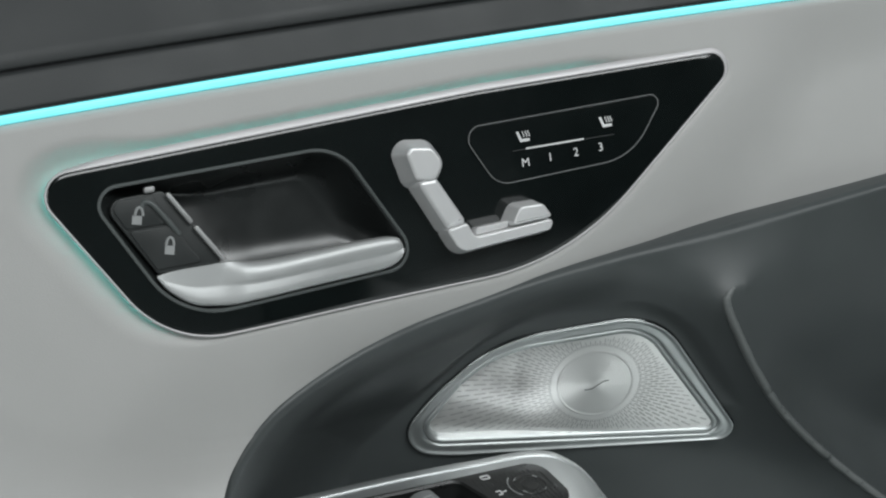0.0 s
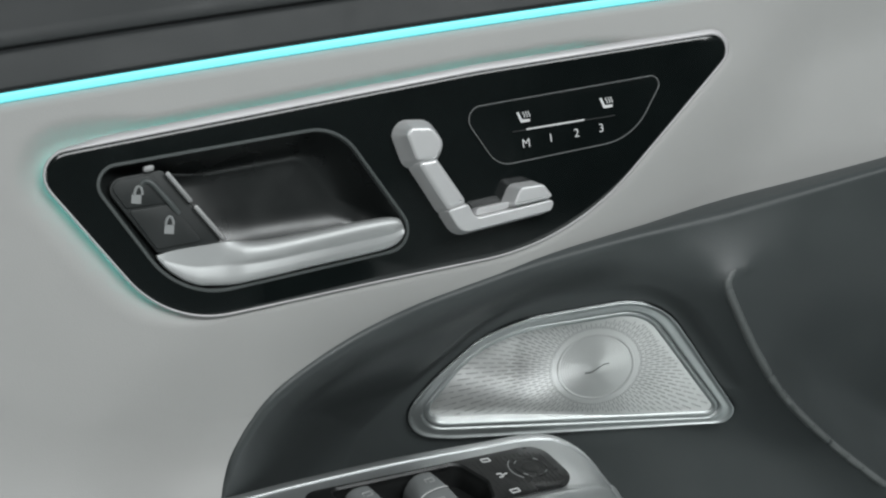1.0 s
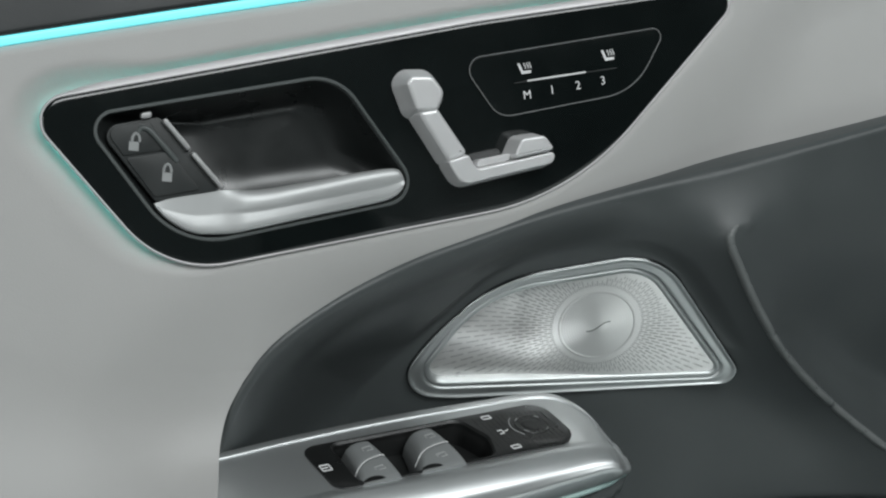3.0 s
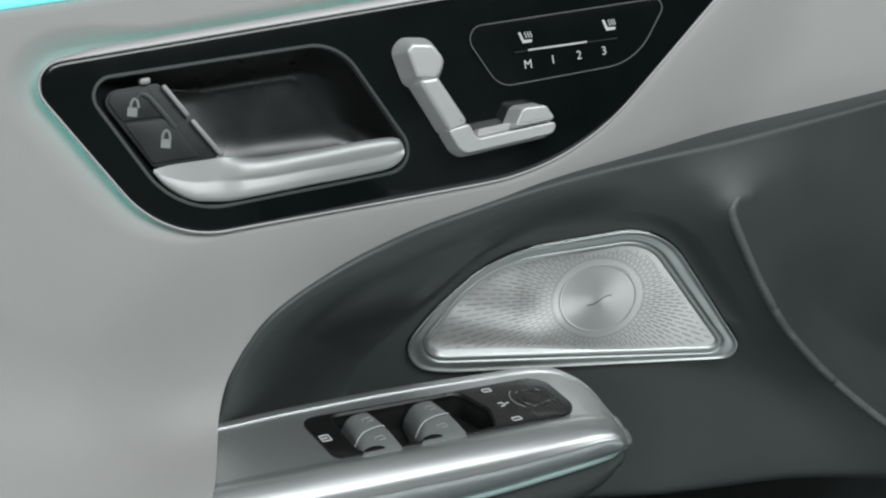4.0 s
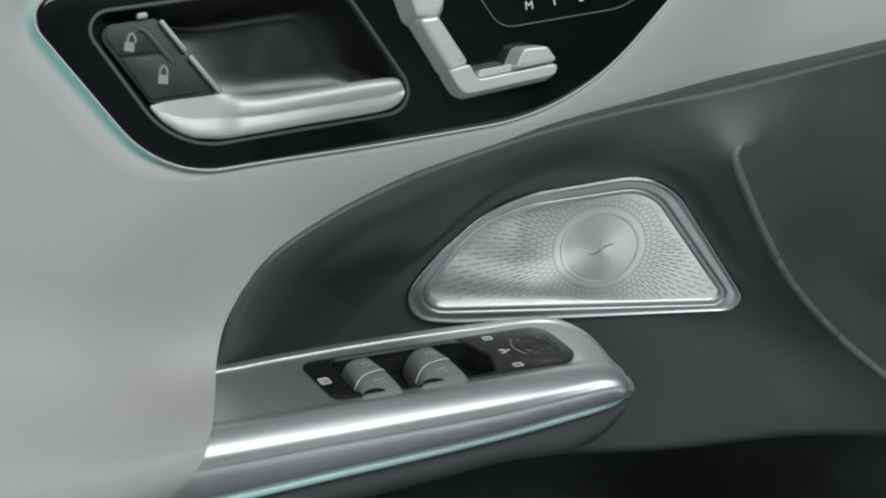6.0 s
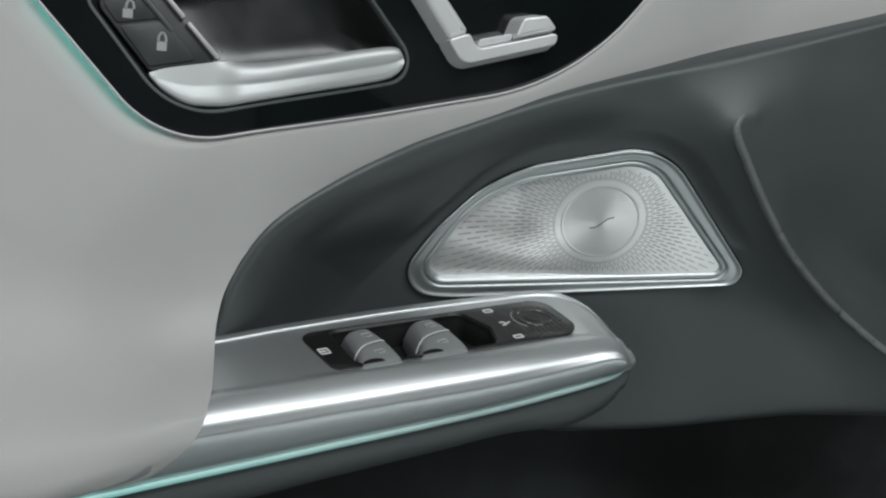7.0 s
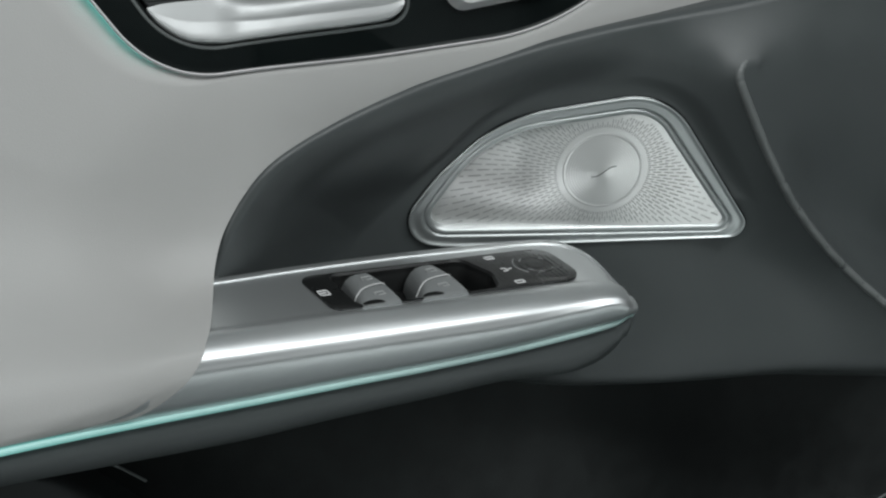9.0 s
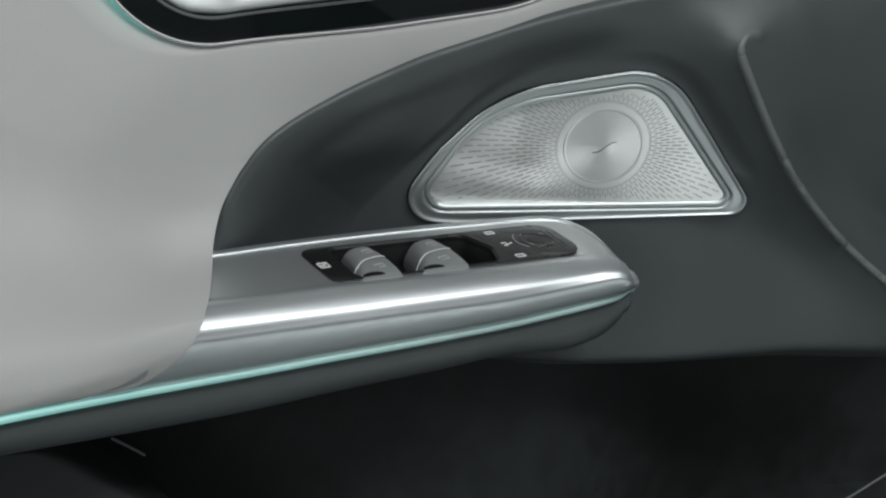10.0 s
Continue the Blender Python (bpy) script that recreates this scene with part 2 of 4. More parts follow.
class DoorFace(Plane):
    """A working plane that follows the bend of the door."""

    def __call__(self, u, v, w=0.0):
        return self.o + (self.e1 * u + self.e2 * v + self.n * w + AWAY * float(recess(u, v))) / 1000


PANEL = DoorFace((-0.0321, -0.0078, 0.7329), (0.0636, -0.9451, 0.3206))
SPEAKER = Plane((0.0704, 0.0077, 0.6092), (-0.1119, -0.9838, -0.1402))
PANEL_LINE = resample(rounded([(-215.8, 15.3, 11.9), (-152.5, -65.0, 51), (57.7, -34.6, 150), (169.8, 78.7, 9.1), (7.1, 55.0, 196)], 14), 260)
CUP_LINE = resample(rounded([(-189.4, 9.4, 9.6), (-146.2, -52.9, 38), (-24.8, -32.2, 12), (-66.9, 28.5, 24.5)], 14), 260)

# the loudspeaker frame: its outer edge and the groove inside it
COVER = resample(rounded([(-70.3, 34.9, 74.5), (-104.1, -3.7, 118), (-124.3, -40.1, 16), (-89.8, -43.6, 110), (87.8, -31.9, 8), (45.8, 20.8, 134), (18.6, 54.3, 41.5)], 12), 300)
COVER_GROOVE = resample(rounded([(-75.2, 27.9, 69), (-93.3, 1.1, 103), (-114.6, -36.5, 12), (76.8, -28.1, 6.8), (44.7, 9.1, 149), (13.2, 45.8, 28.5)], 12), 300)


def light_line(u):
    """Height of the upper light strip on the panel's plane, in millimetres."""
    return 78.2 + 0.150 * u - 4.5e-5 * u * u


def wall_y(x, z):
    """The upholstered wall: leaning above, upright below."""
    bend = 0.671 - 0.07 * smooth01((-0.15 - x) / 0.12)
    zz = bend + 0.009 * np.logaddexp(0, (z - bend) / 0.009)
    return -0.0078 + 0.0673 * (x + 0.0321) + 0.3392 * (zz - 0.7329)


def strip_z(x):
    return table(x, (-0.45, 0.515), (-0.2516, 0.5350), (-0.1948, 0.5382), (-0.1444, 0.5402), (-0.1038, 0.5420), (-0.0600, 0.5438), (-0.0137, 0.5464), (0.0188, 0.5494), (0.0459, 0.5527), (0.0625, 0.5575))


def front_y(x):
    return -0.110 + 0.218 * (x + 0.19)


def back_y(x):
    return table(x, (-0.30, -0.077), (-0.1556, -0.0400), (-0.1203, -0.0285), (-0.0582, -0.0115), (-0.0089, -0.0015), (0.0259, 0.0045), (0.036, 0.0020), (0.043, -0.0045), (0.050, -0.0150), (0.056, -0.0280), (0.060, -0.0400), (0.0625, -0.0535))


def groove_y(x):
    return table(x, (-0.30, -0.141), (-0.168, -0.1050), (-0.131, -0.0960), (-0.106, -0.0898), (-0.075, -0.0835), (-0.017, -0.0712), (0.0277, -0.0603), (0.042, -0.0588), (0.050, -0.0580), (0.057, -0.0562), (0.0625, -0.0545))


def top_z(x):
    return table(x, (-0.4, 0.576), (0.034, 0.576), (0.045, 0.5748), (0.053, 0.5712), (0.058, 0.5668), (0.0612, 0.5650), (0.0625, 0.5628))


# the line where pale leather meets dark trim
EDGE = spline([(-0.1645, 0.545, 0), (-0.1605, 0.572, 0), (-0.1545, 0.594, 0), (-0.1455, 0.6135, 0), (-0.1300, 0.6345, 0), (-0.1010, 0.6550, 0), (-0.0690, 0.6700, 0),
               (-0.0350, 0.6808, 0), (0.0222, 0.6955, 0), (0.1244, 0.7143, 0), (0.2214, 0.7330, 0), (0.33, 0.7555, 0), (0.45, 0.782, 0)], 16)

# the pale upholstery with a soft groove round the control panel
col = np.linspace(-0.45, 0.45, 420)
row = np.linspace(0, 1, 170)
ztop = 0.7329 + 0.9472e-3 * light_line((col + 0.0337) / 0.9977 * 1000)
X, T = np.meshgrid(col, row)
Zs = 0.585 + (ztop[None, :] - 0.585) * T
Y = wall_y(X, Zs)
U, V, sd, behind = behind_panel(X, Y, Zs)
lit_side = np.maximum(smooth01((V - 0.163 * U - 30) / 18) * smooth01((120 - U) / 60), smooth01((-118 - U) / 50))
on_left = smooth01((-150 - U) / 40)
dip = (1.4 + 3.4 * lit_side + 0.8 * on_left) * (1 - smooth01((sd + 1.0) / (4.0 + 6.0 * lit_side + 6.0 * on_left)))
top_roll = 4.0 * (1 - smooth01((ztop[None, :] - Zs) / 0.006))
Y = Y + (dip + top_roll) / 945
fillet = 0.022 + 0.030 * smooth01((-0.165 - X) / 0.16)
covered = ((X < -0.152) & (Zs < 0.577 + 1.6 * fillet + 0.002)) | (sd < -7) | (inside(X, Zs, list(EDGE) + [Vector((0.5, 0.4, 0)), Vector((-0.16, 0.4, 0))]) & (distance_to(X, Zs, EDGE, False) > 0.0045))
upholstery = mesh_object("door_upholstery", grid_mesh(X + AWAY.x * behind, Y + AWAY.y * behind, Zs + AWAY.z * behind, covered), LEATHER, 80)
tagged(upholstery, "pale grey leather upholstery of a car door's inner side", "door panel", kind="structure")

# the same leather sweeping out over the rear of the armrest
def sweep_profile(x):
    r = 0.022 + 0.030 * float(smooth01((-0.165 - x) / 0.16))
    yg, yf, zs, dz = groove_y(x), front_y(x), strip_z(x), strip_z(x) - strip_z(-0.17)
    z0 = 0.577 + 1.6 * r
    yw = float(wall_y(np.array(x), np.array(z0)))
    zt = 0.5768 + dz
    z1 = z0 + 0.008 + 0.016 * float(smooth01(np.array((-0.163 - x) / 0.05)))
    knots = [(float(wall_y(np.array(x), np.array(z1))), z1), (yw, z0), (yw - 0.10 * r, zt + 0.9 * r), (yw - 0.45 * r, zt + 0.36 * r), (yw - 1.0 * r, zt + 0.06 * r), (yg + 0.0130, zt - 0.0016), (yg - 0.0008, zt - 0.0050),
            (yg - 0.0052, zt - 0.0086), (min(yf - 0.003, yg - 0.0074), zt - 0.0180), (yf - 0.0030, zs + 0.0050), (yf + 0.0005, zs + 0.0025)]
    # away from the metal the leather turns over in one wide round
    soft = float(smooth01(np.array((-0.178 - x) / 0.07)))
    for k, turn in ((5, 32), (6, 47), (7, 62), (8, 76), (9, 90)):
        y = yg + 0.024 + (yf - 0.001 - yg - 0.024) * math.sin(radians(turn))
        z = zs + 0.005 + (zt + 0.001 - zs - 0.005) * math.cos(radians(turn))
        knots[k] = (knots[k][0] + (y - knots[k][0]) * soft, knots[k][1] + (z - knots[k][1]) * soft)
    slant = float(smooth01(np.array((-0.163 - x) / 0.09)))
    for k, f in ((2, 0.30), (3, 0.56), (4, 0.79)):
        y = yw + (knots[5][0] - yw) * f ** 2.4
        z = z0 * (1 - f) ** 2 + (z0 * 0.35 + knots[5][1] * 0.65) * 2 * f * (1 - f) + knots[5][1] * f * f
        knots[k] = (knots[k][0] + (y - knots[k][0]) * slant, knots[k][1] + (z - knots[k][1]) * slant)
    return knots


ENDS = (-0.1405, -0.1455, -0.1528, -0.1568, -0.1590, -0.1640, -0.1680, -0.1700, -0.1770, -0.198, -0.224)
rows = []
steps = 10 * 8 + 1
for k in range(steps):
    f = k / 8
    end = table(f, *enumerate(ENDS))
    line = []
    for c in range(90):
        x = -0.45 + (end + 0.45) * c / 89
        prof = spline([(y, z, 0) for y, z in sweep_profile(x)], 8)
        y = float(wall_y(np.array(x), np.array(prof[k].y))) if k <= 8 else prof[k].x
        line.append((x, y - 0.00012 - 0.00088 * min(1, k / 30), prof[k].y + 0.0004 * min(1, k / 30)))
    rows.append(line)
arr = np.array(rows)
ease = smooth01((-0.172 - arr[1:-1, :, :1]) / 0.06) * smooth01((arr[1:-1, -1:, :1] - arr[1:-1, :, :1] - 0.004) / 0.03)
ease = ease * smooth01((np.arange(1, steps - 1) - 6) / 12.0)[:, None, None]
for _ in range(160):
    arr[1:-1, :, 1:] += ease * 0.25 * (arr[2:, :, 1:] - 2 * arr[1:-1, :, 1:] + arr[:-2, :, 1:])
part("armrest_sweep", grid_mesh(arr[..., 0], arr[..., 1], arr[..., 2]), LEATHER, upholstery, "", 80)

# dark soft trim with the recess for the loudspeaker
CREASE = spline([(0.1300, 0.6835, 0), (0.1232, 0.6822, 0), (0.1188, 0.6755, 0), (0.1276, 0.6590, 0), (0.1490, 0.6288, 0), (0.1806, 0.5935, 0), (0.2338, 0.5484, 0), (0.299, 0.5025, 0), (0.36, 0.459, 0)], 16)
n_col, n_row = 460, 190
edge = np.array([tuple(p)[:2] for p in EDGE])
arc = np.r_[0, np.cumsum(np.hypot(*np.diff(edge, axis=0).T))]
at = np.linspace(0, arc[-1], n_col)
ex, ez = np.interp(at, arc, edge[:, 0]), np.interp(at, arc, edge[:, 1])
bx = np.interp(at, [0, arc[-1] * 0.12, arc[-1]], [-0.17, -0.13, 0.45])
bz = 0.4640 + 0.0035 * np.exp(-((bx - 0.13) / 0.11) ** 2) - 0.010 * smooth01((0.02 - bx) / 0.1) - 0.005 * smooth01((bx - 0.10) / 0.12)
s = np.linspace(0, 1, n_row) ** 1.35
X = ex[None] + (bx - ex)[None] * s[:, None]
Zt = ez[None] + (bz - ez)[None] * s[:, None]
d_edge = distance_to(X, Zt, list(zip(ex, ez)), False)
d_crease = distance_to(X, Zt, CREASE, False)
outer = list(CREASE) + [Vector((0.8, 0.40, 0)), Vector((0.8, 0.6905, 0))]
d_crease = np.where(inside(X, Zt, outer), -d_crease, d_crease)


def tuck(x, z):
    """How far the trim's front end leans in under its upper edge."""
    return 0.32 * smooth01((x - 0.10) / 0.14) * 0.09 * np.tanh(np.clip(np.interp(x, ex, ez) - z, 0, None) / 0.09)


high = wall_y(X, Zt) - 0.0025
deep = 0.0077 - 0.1137 * (X - 0.0704) - 0.1425 * (Zt - 0.6092) + 0.0005
deep = deep - 0.012 * smooth01((0.01 - X) / 0.10) * smooth01((Zt - 0.595) / 0.04)
reach = 0.030 + 0.085 * smooth01((0.03 - X) / 0.12)
lead = 0.003 + 0.007 * smooth01((X + 0.06) / 0.07) + 0.014 * smooth01((X - 0.06) / 0.06)
fall = 0.4 * smooth01((d_edge - lead) / reach) + 0.6 * np.clip((d_edge - lead) / reach, 0, 1)
fall = fall * (1 - smooth01((X - 0.100) / 0.05) * smooth01((Zt - 0.668) / 0.022))
step_in = 1 - (1 - np.clip((d_crease + 0.001) / 0.046, 0, 1)) ** 2.6
Y = high + (deep - high) * fall * step_in
Y += 0.004 * np.exp(-d_edge / 0.0012)
LEDGE = spline([(0.127, 0.6885, 0), (0.112, 0.6893, 0), (0.095, 0.6886, 0), (0.062, 0.6873, 0), (0.0335, 0.6855, 0), (0.015, 0.6820, 0), (-0.009, 0.6762, 0), (-0.045, 0.6665, 0)], 10)
d_ledge = distance_to(X, Zt, LEDGE, False)
Y -= 0.0020 * np.exp(-(d_ledge / 0.0085) ** 2) * smooth01((X + 0.07) / 0.08) * (1 - smooth01((X - 0.092) / 0.03))
Y -= 0.0035 * np.exp(-(d_crease / 0.012) ** 2) * smooth01((0.70 - Zt) / 0.012)
# outside the raised edge the trim falls away inwards and down
Y += tuck(X, Zt)
Y += 1.7 * np.clip(0.690 - Zt, 0, None) ** 2 * smooth01((-d_crease - 0.001) / 0.006)
# the upper edge follows the upholstery back, and the trim rolls forward below it
behind = behind_panel(X, wall_y(X, Zt), Zt)[3]
near_edge = np.clip(d_edge - 0.005, 0, None) / (0.031 + 0.056 * smooth01((0.03 - X) / 0.12))
near_edge = 1 - 0.5 * smooth01(near_edge) - 0.5 * np.clip(near_edge, 0, 1)
at_edge = wall_y(ex, ez) - 0.0025 + AWAY.y * behind[:1] * (1 - 0.45 * smooth01((ex + 0.02) / 0.08) - 0.3 * smooth01((ex - 0.04) / 0.08))
rolled = deep + (at_edge - deep) * near_edge + 0.004 * np.exp(-d_edge / 0.0012)
behind = behind * (1 - smooth01(d_edge / 0.036)) * (1 - 0.45 * smooth01((X + 0.02) / 0.08) - 0.3 * smooth01((X - 0.04) / 0.08))
forward = smooth01((X - 0.052) / 0.070)
Y = rolled + (Y + AWAY.y * behind - rolled) * forward
# a softened front end, and a flat seat for the loudspeaker frame
calm = smooth01((X - 0.045) / 0.03) * smooth01((d_edge - 0.004) / 0.008) * smooth01((np.abs(d_crease) - 0.002) / 0.005)
for _ in range(170):
    Y[1:-1, 1:-1] += 0.2 * calm[1:-1, 1:-1] * (Y[2:, 1:-1] + Y[:-2, 1:-1] + Y[1:-1, 2:] + Y[1:-1, :-2] - 4 * Y[1:-1, 1:-1])
seat_line = [SPEAKER(p.x, p.y, 0) for p in grown(COVER, 0.8)]
seat_line = [(p.x, p.z) for p in seat_line + seat_line[:1]]
d_seat = distance_to(X, Zt, seat_line, False) * np.where(inside(X, Zt, seat_line), 0, 1)
seat_y = 0.0077 - 0.1137 * (X - 0.0704) - 0.1425 * (Zt - 0.6092) + 0.0012
Y += np.clip(seat_y - Y, 0, None) * (1 - smooth01((d_seat - 0.001) / 0.011))
# the lower part comes forward again
Y -= 0.012 * smooth01((0.565 - Zt) / 0.085) * smooth01((X - 0.01) / 0.06)
foot = smooth01((s[:, None] - 0.90) / 0.10) * np.ones_like(X)
Y += 0.030 * foot ** 2.2
X, Zt = X + AWAY.x * behind, Zt + AWAY.z * behind
lip = [(X[0], Y[0] + k, Zt[0]) for k in (0.020, 0.008)]
X = np.vstack([lip[0][0], lip[1][0], X])
Y = np.vstack([lip[0][1], lip[1][1], Y])
Zt = np.vstack([lip[0][2], lip[1][2], Zt])
cover_hole = [SPEAKER(p.x, p.y, 0) for p in grown(COVER, -1.5)]
trim = mesh_object("soft_trim", grid_mesh(X, Y, Zt, inside(X, Zt, [(p.x, p.z) for p in cover_hole])), TRIM, 75)
# the ridge's lighter colour stands in for light caught on the trim's edge
ridge = []
for p in CREASE:
    end = 1 - float(smooth01(np.array((p - CREASE[0]).length / 0.018)))
    near = np.argmin((X - p.x - 0.002) ** 2 + (Zt - p.y) ** 2)
    ridge.append((p.x, float(Y.flat[near]) + 0.0010 + 0.0026 * end, p.y))
part("edge_ridge", tube(ridge, 0.0026, 12), LIT_EDGE, trim, "raised rounded edge", 80)
tagged(trim, "charcoal soft-touch lower door trim with recess round the speaker", "door trim", kind="structure")

# upper trim above the light strip, with a seam
def upper_sheet(name, from_v, to_v, w0, w1, mat, label):
    us = np.linspace(-430, 480, 160)
    steps = [(from_v, w0 - 4), (from_v + 0.4, w0 - 1), (from_v + 1.6, w0)]
    steps += [(from_v + (to_v - from_v) * k / 8, w0 + (w1 - w0) * k / 8) for k in range(1, 8)]
    steps += [(to_v - 1.6, w1), (to_v - 0.5, w1 - 0.8), (to_v, w1 - 4)]
    pts = np.array([[tuple(PANEL(u, light_line(u) + dv, w)) for u in us] for dv, w in steps])
    ob = mesh_object(name, grid_mesh(pts[..., 0], pts[..., 1], pts[..., 2]), mat, 75)
    return tagged(ob, label, "door trim", kind="structure")


upper_sheet("upper_trim", 2.6, 21.0, 2.0, -1.0, UPPER, "dark grey upper door trim above the light strip")
upper_sheet("window_ledge", 21.6, 90.0, -1.2, -22.0, UPPER, "dark grey soft window ledge at the top of the door")

# upper light strip
light_strip = thing("ambient_light_strip", PANEL(0, 78, 0), "thin glowing cyan light strip along the door panel", "light strip")
us = np.linspace(-430, 480, 140)
guide = np.array([[tuple(PANEL(u, light_line(u) + dv, w)) for u in us] for dv, w in ((-2.2, -4), (-2.1, -0.8), (-1.0, 0.1), (0.5, 0.5), (2.0, 0.3), (3.0, -2.5))])
keep(mesh_object("light_guide", grid_mesh(guide[..., 0], guide[..., 1], guide[..., 2]), GLOW, 80), light_strip)

lip = np.array([[tuple(PANEL(u, light_line(u) + dv, w)) for u in us] for dv, w in ((2.0, -1.5), (2.1, 0.9), (2.4, 1.3), (2.8, 1.3), (3.0, 0.9), (3.1, -1.5))])
keep(mesh_object("upper_lip", grid_mesh(lip[..., 0], lip[..., 1], lip[..., 2]), UPPER, 60), light_strip)["label"] = "narrow dark lip over the light"

# ---- control panel: gloss black plate, rim, gap light ----
control_panel = thing("control_panel", PANEL(0, 0, 0), "gloss black door control panel with thin bright rim", "control panel")
centre = Vector((-106, -12))


def ray_match(points, c, n):
    """n points of an outline, one at each even angle seen from c."""
    q = np.array([tuple(p - c) for p in points])
    ang = np.unwrap(np.arctan2(q[:, 1], q[:, 0]))
    order = np.argsort(ang)
    a, q = ang[order], q[order]
    a = np.r_[a - math.tau, a, a + math.tau]
    q = np.vstack([q, q, q])
    want = np.linspace(0, math.tau, n, endpoint=False)
    want = want + (math.floor(a.mean() / math.tau) * math.tau)
    return [Vector((float(np.interp(w, a, q[:, 0])), float(np.interp(w, a, q[:, 1])))) + c for w in want]


outer_m = ray_match(grown(PANEL_LINE, -3.0), centre, 360)
inner_m = ray_match(grown(CUP_LINE, 0.4), centre, 360)
side = ray_match(grown(PANEL_LINE, -0.3), centre, 360)
under_m = ray_match(grown(PANEL_LINE, -6.0), centre, 360)
mid_m = ray_match(grown(PANEL_LINE, -1.4), centre, 360)
bm = loft([[PANEL(p.x, p.y, w) for p in line] for line, w in ((under_m, -2.2), (side, -2.0), (side, 0.0), (mid_m, 0.6), (outer_m, 0.8), (inner_m, 0.8), (inner_m, -4.0))])
keep(mesh_object("gloss_plate", bm, PIANO, 30), control_panel)
bead = outline_rings(PANEL, PANEL_LINE, [(-0.4, -2.4), (0.8, -2.2), (1.2, -1.5), (1.25, -0.9), (1.0, -0.3), (0.6, 0.3), (0.2, 0.75), (-0.2, 0.95), (-0.7, 0.85), (-0.9, 0.3)])
# the rim is broader along its upper edge
broad = [0.40 - 0.15 * float(smooth01(np.array((-120 - p.x) / 40))) + 2.1 * float(smooth01(np.array((p.y - 0.163 * p.x - 34) / 12)) * smooth01(np.array((p.x + 206) / 30))) for p in PANEL_LINE]
foot_line = [PANEL(p.x, p.y, 0) for p in PANEL_LINE]
for ring in bead:
    for i, (q, wide) in enumerate(zip(ring, broad)):
        off = q - foot_line[i]
        flat = off - PANEL.n * off.dot(PANEL.n)
        outwards = flat.dot(foot_line[i] - PANEL(-40, 0, 0)) > 0
        ring[i] = q + flat * (wide - 1) * (1 if outwards else 0)
keep(mesh_object("bright_rim", loft(bead), BRIGHT, 80), control_panel)["label"] = "thin bright rim"
gap = grown(PANEL_LINE, -2.4)
start = max(range(len(gap)), key=lambda i: gap[i].x + gap[i].y)
gap = gap[start:] + gap[:start]
run = [p for p in gap if p.x < 150 and (p.y > 0.163 * p.x + 38 or p.x < -140)]
keep(mesh_object("gap_light", tube([PANEL(p.x, p.y, -4.2) for p in run], 0.0007, 6), GLOW_GAP, 80), control_panel)["label"] = "hidden teal light in the gap"

# ---- door handle in its cup ----
cup = thing("handle_cup", PANEL(-106, -12, -10), "black finger cup behind the door release handle", "handle cup")
rim = outline_rings(PANEL, CUP_LINE, [(0.5, 0.4), (0.5, 1.2), (0.1, 1.5), (-0.8, 1.5), (-1.2, 1.1), (-1.3, -3.0)])
keep(mesh_object("cup_rim", loft(rim), CUPRIM, 35), cup)["label"] = "grey rim"
bowl = []
for k in range(15):
    f = k / 14
    c = Vector((-90, 2))
    scale = 1 - 0.70 * f ** 1.15
    w = -2.5 - 21 * math.sin(min(1.0, f * 1.1) * math.pi / 2)
    bowl.append([PANEL(*(c + (p - c) * scale), w) for p in grown(CUP_LINE, -1.2)])
keep(mesh_object("cup_bowl", loft(bowl, False, True), POCKET, 60), cup)

handle = thing("door_handle", PANEL(-95, -30, 0), "satin silver pull handle that opens the door", "door handle")
sections = []
for k in range(73):
    u = -156.5 + 120.3 * (k / 72 if k < 66 else 1 - (1 - 66 / 72) * (1 - math.sin((k - 66) / 6 * math.pi / 2)))
    top = table(u, (-156.5, -31.2), (-150, -29.4), (-133, -27.2), (-124, -26.2), (-118, -26.2), (-110, -26.4), (-83, -23.3), (-54, -18.8), (-41.7, -17.6), (-38.2, -18.2), (-36.8, -19.6), (-36.2, -22.0))
    bot = table(u, (-156.5, -32.6), (-152.4, -37.8), (-147.2, -41.8), (-142.2, -44.7), (-136, -46.5), (-125, -46.9), (-111, -45.0), (-83, -40.0), (-60, -36.2), (-44.4, -33.0), (-39.0, -29.8), (-37.0, -27.4), (-36.2, -25.0))
    crease = top + (bot - top) * 0.54
    rise = 3.0 * float(smooth01(np.array((u + 128) / 15))) * (1 - 0.5 * max(0.0, (u + 41) / 5) ** 2)
    prof = [(top, -7.0), (top, -0.6)]
    for n in range(13):
        f = n / 12
        prof.append((top + (crease - top) * f, 0.4 + 0.3 * f + rise * (1 - (1 - f) ** 4) * (1 - 0.12 * f ** 12)))
    full = min(1.0, (u + 156.5) / 20)
    out = 0.9 + 1.1 * full
    out += 0.85 * rise
    for f, w in ((0.10, 1.0 + 0.85 * rise), (0.45, 0.9 + 0.85 * rise + (out - 0.9 - 0.85 * rise) * 0.55), (0.78, out), (0.90, out - 0.25), (0.97, out - 1.0), (1.0, out - 2.4), (1.0, -7.0)):
        prof.append((crease + (bot - crease) * f, w))
    sections.append([PANEL(u, v, w) for v, w in prof])
keep(mesh_object("mounting_foot", loft(sections[:11], True, False), HANDLE, 50), handle)
keep(mesh_object("pull_bar", loft(sections[10:], False, True), HANDLE, 50), handle)
# a narrow lip under the handle
lip_line = [PANEL(u, table(u, (-141, -47.4), (-136, -48.6), (-125, -48.8), (-111, -46.9), (-83, -41.9), (-58, -37.6), (-47, -35.4)), -0.4) for u in np.linspace(-141, -47, 40)]
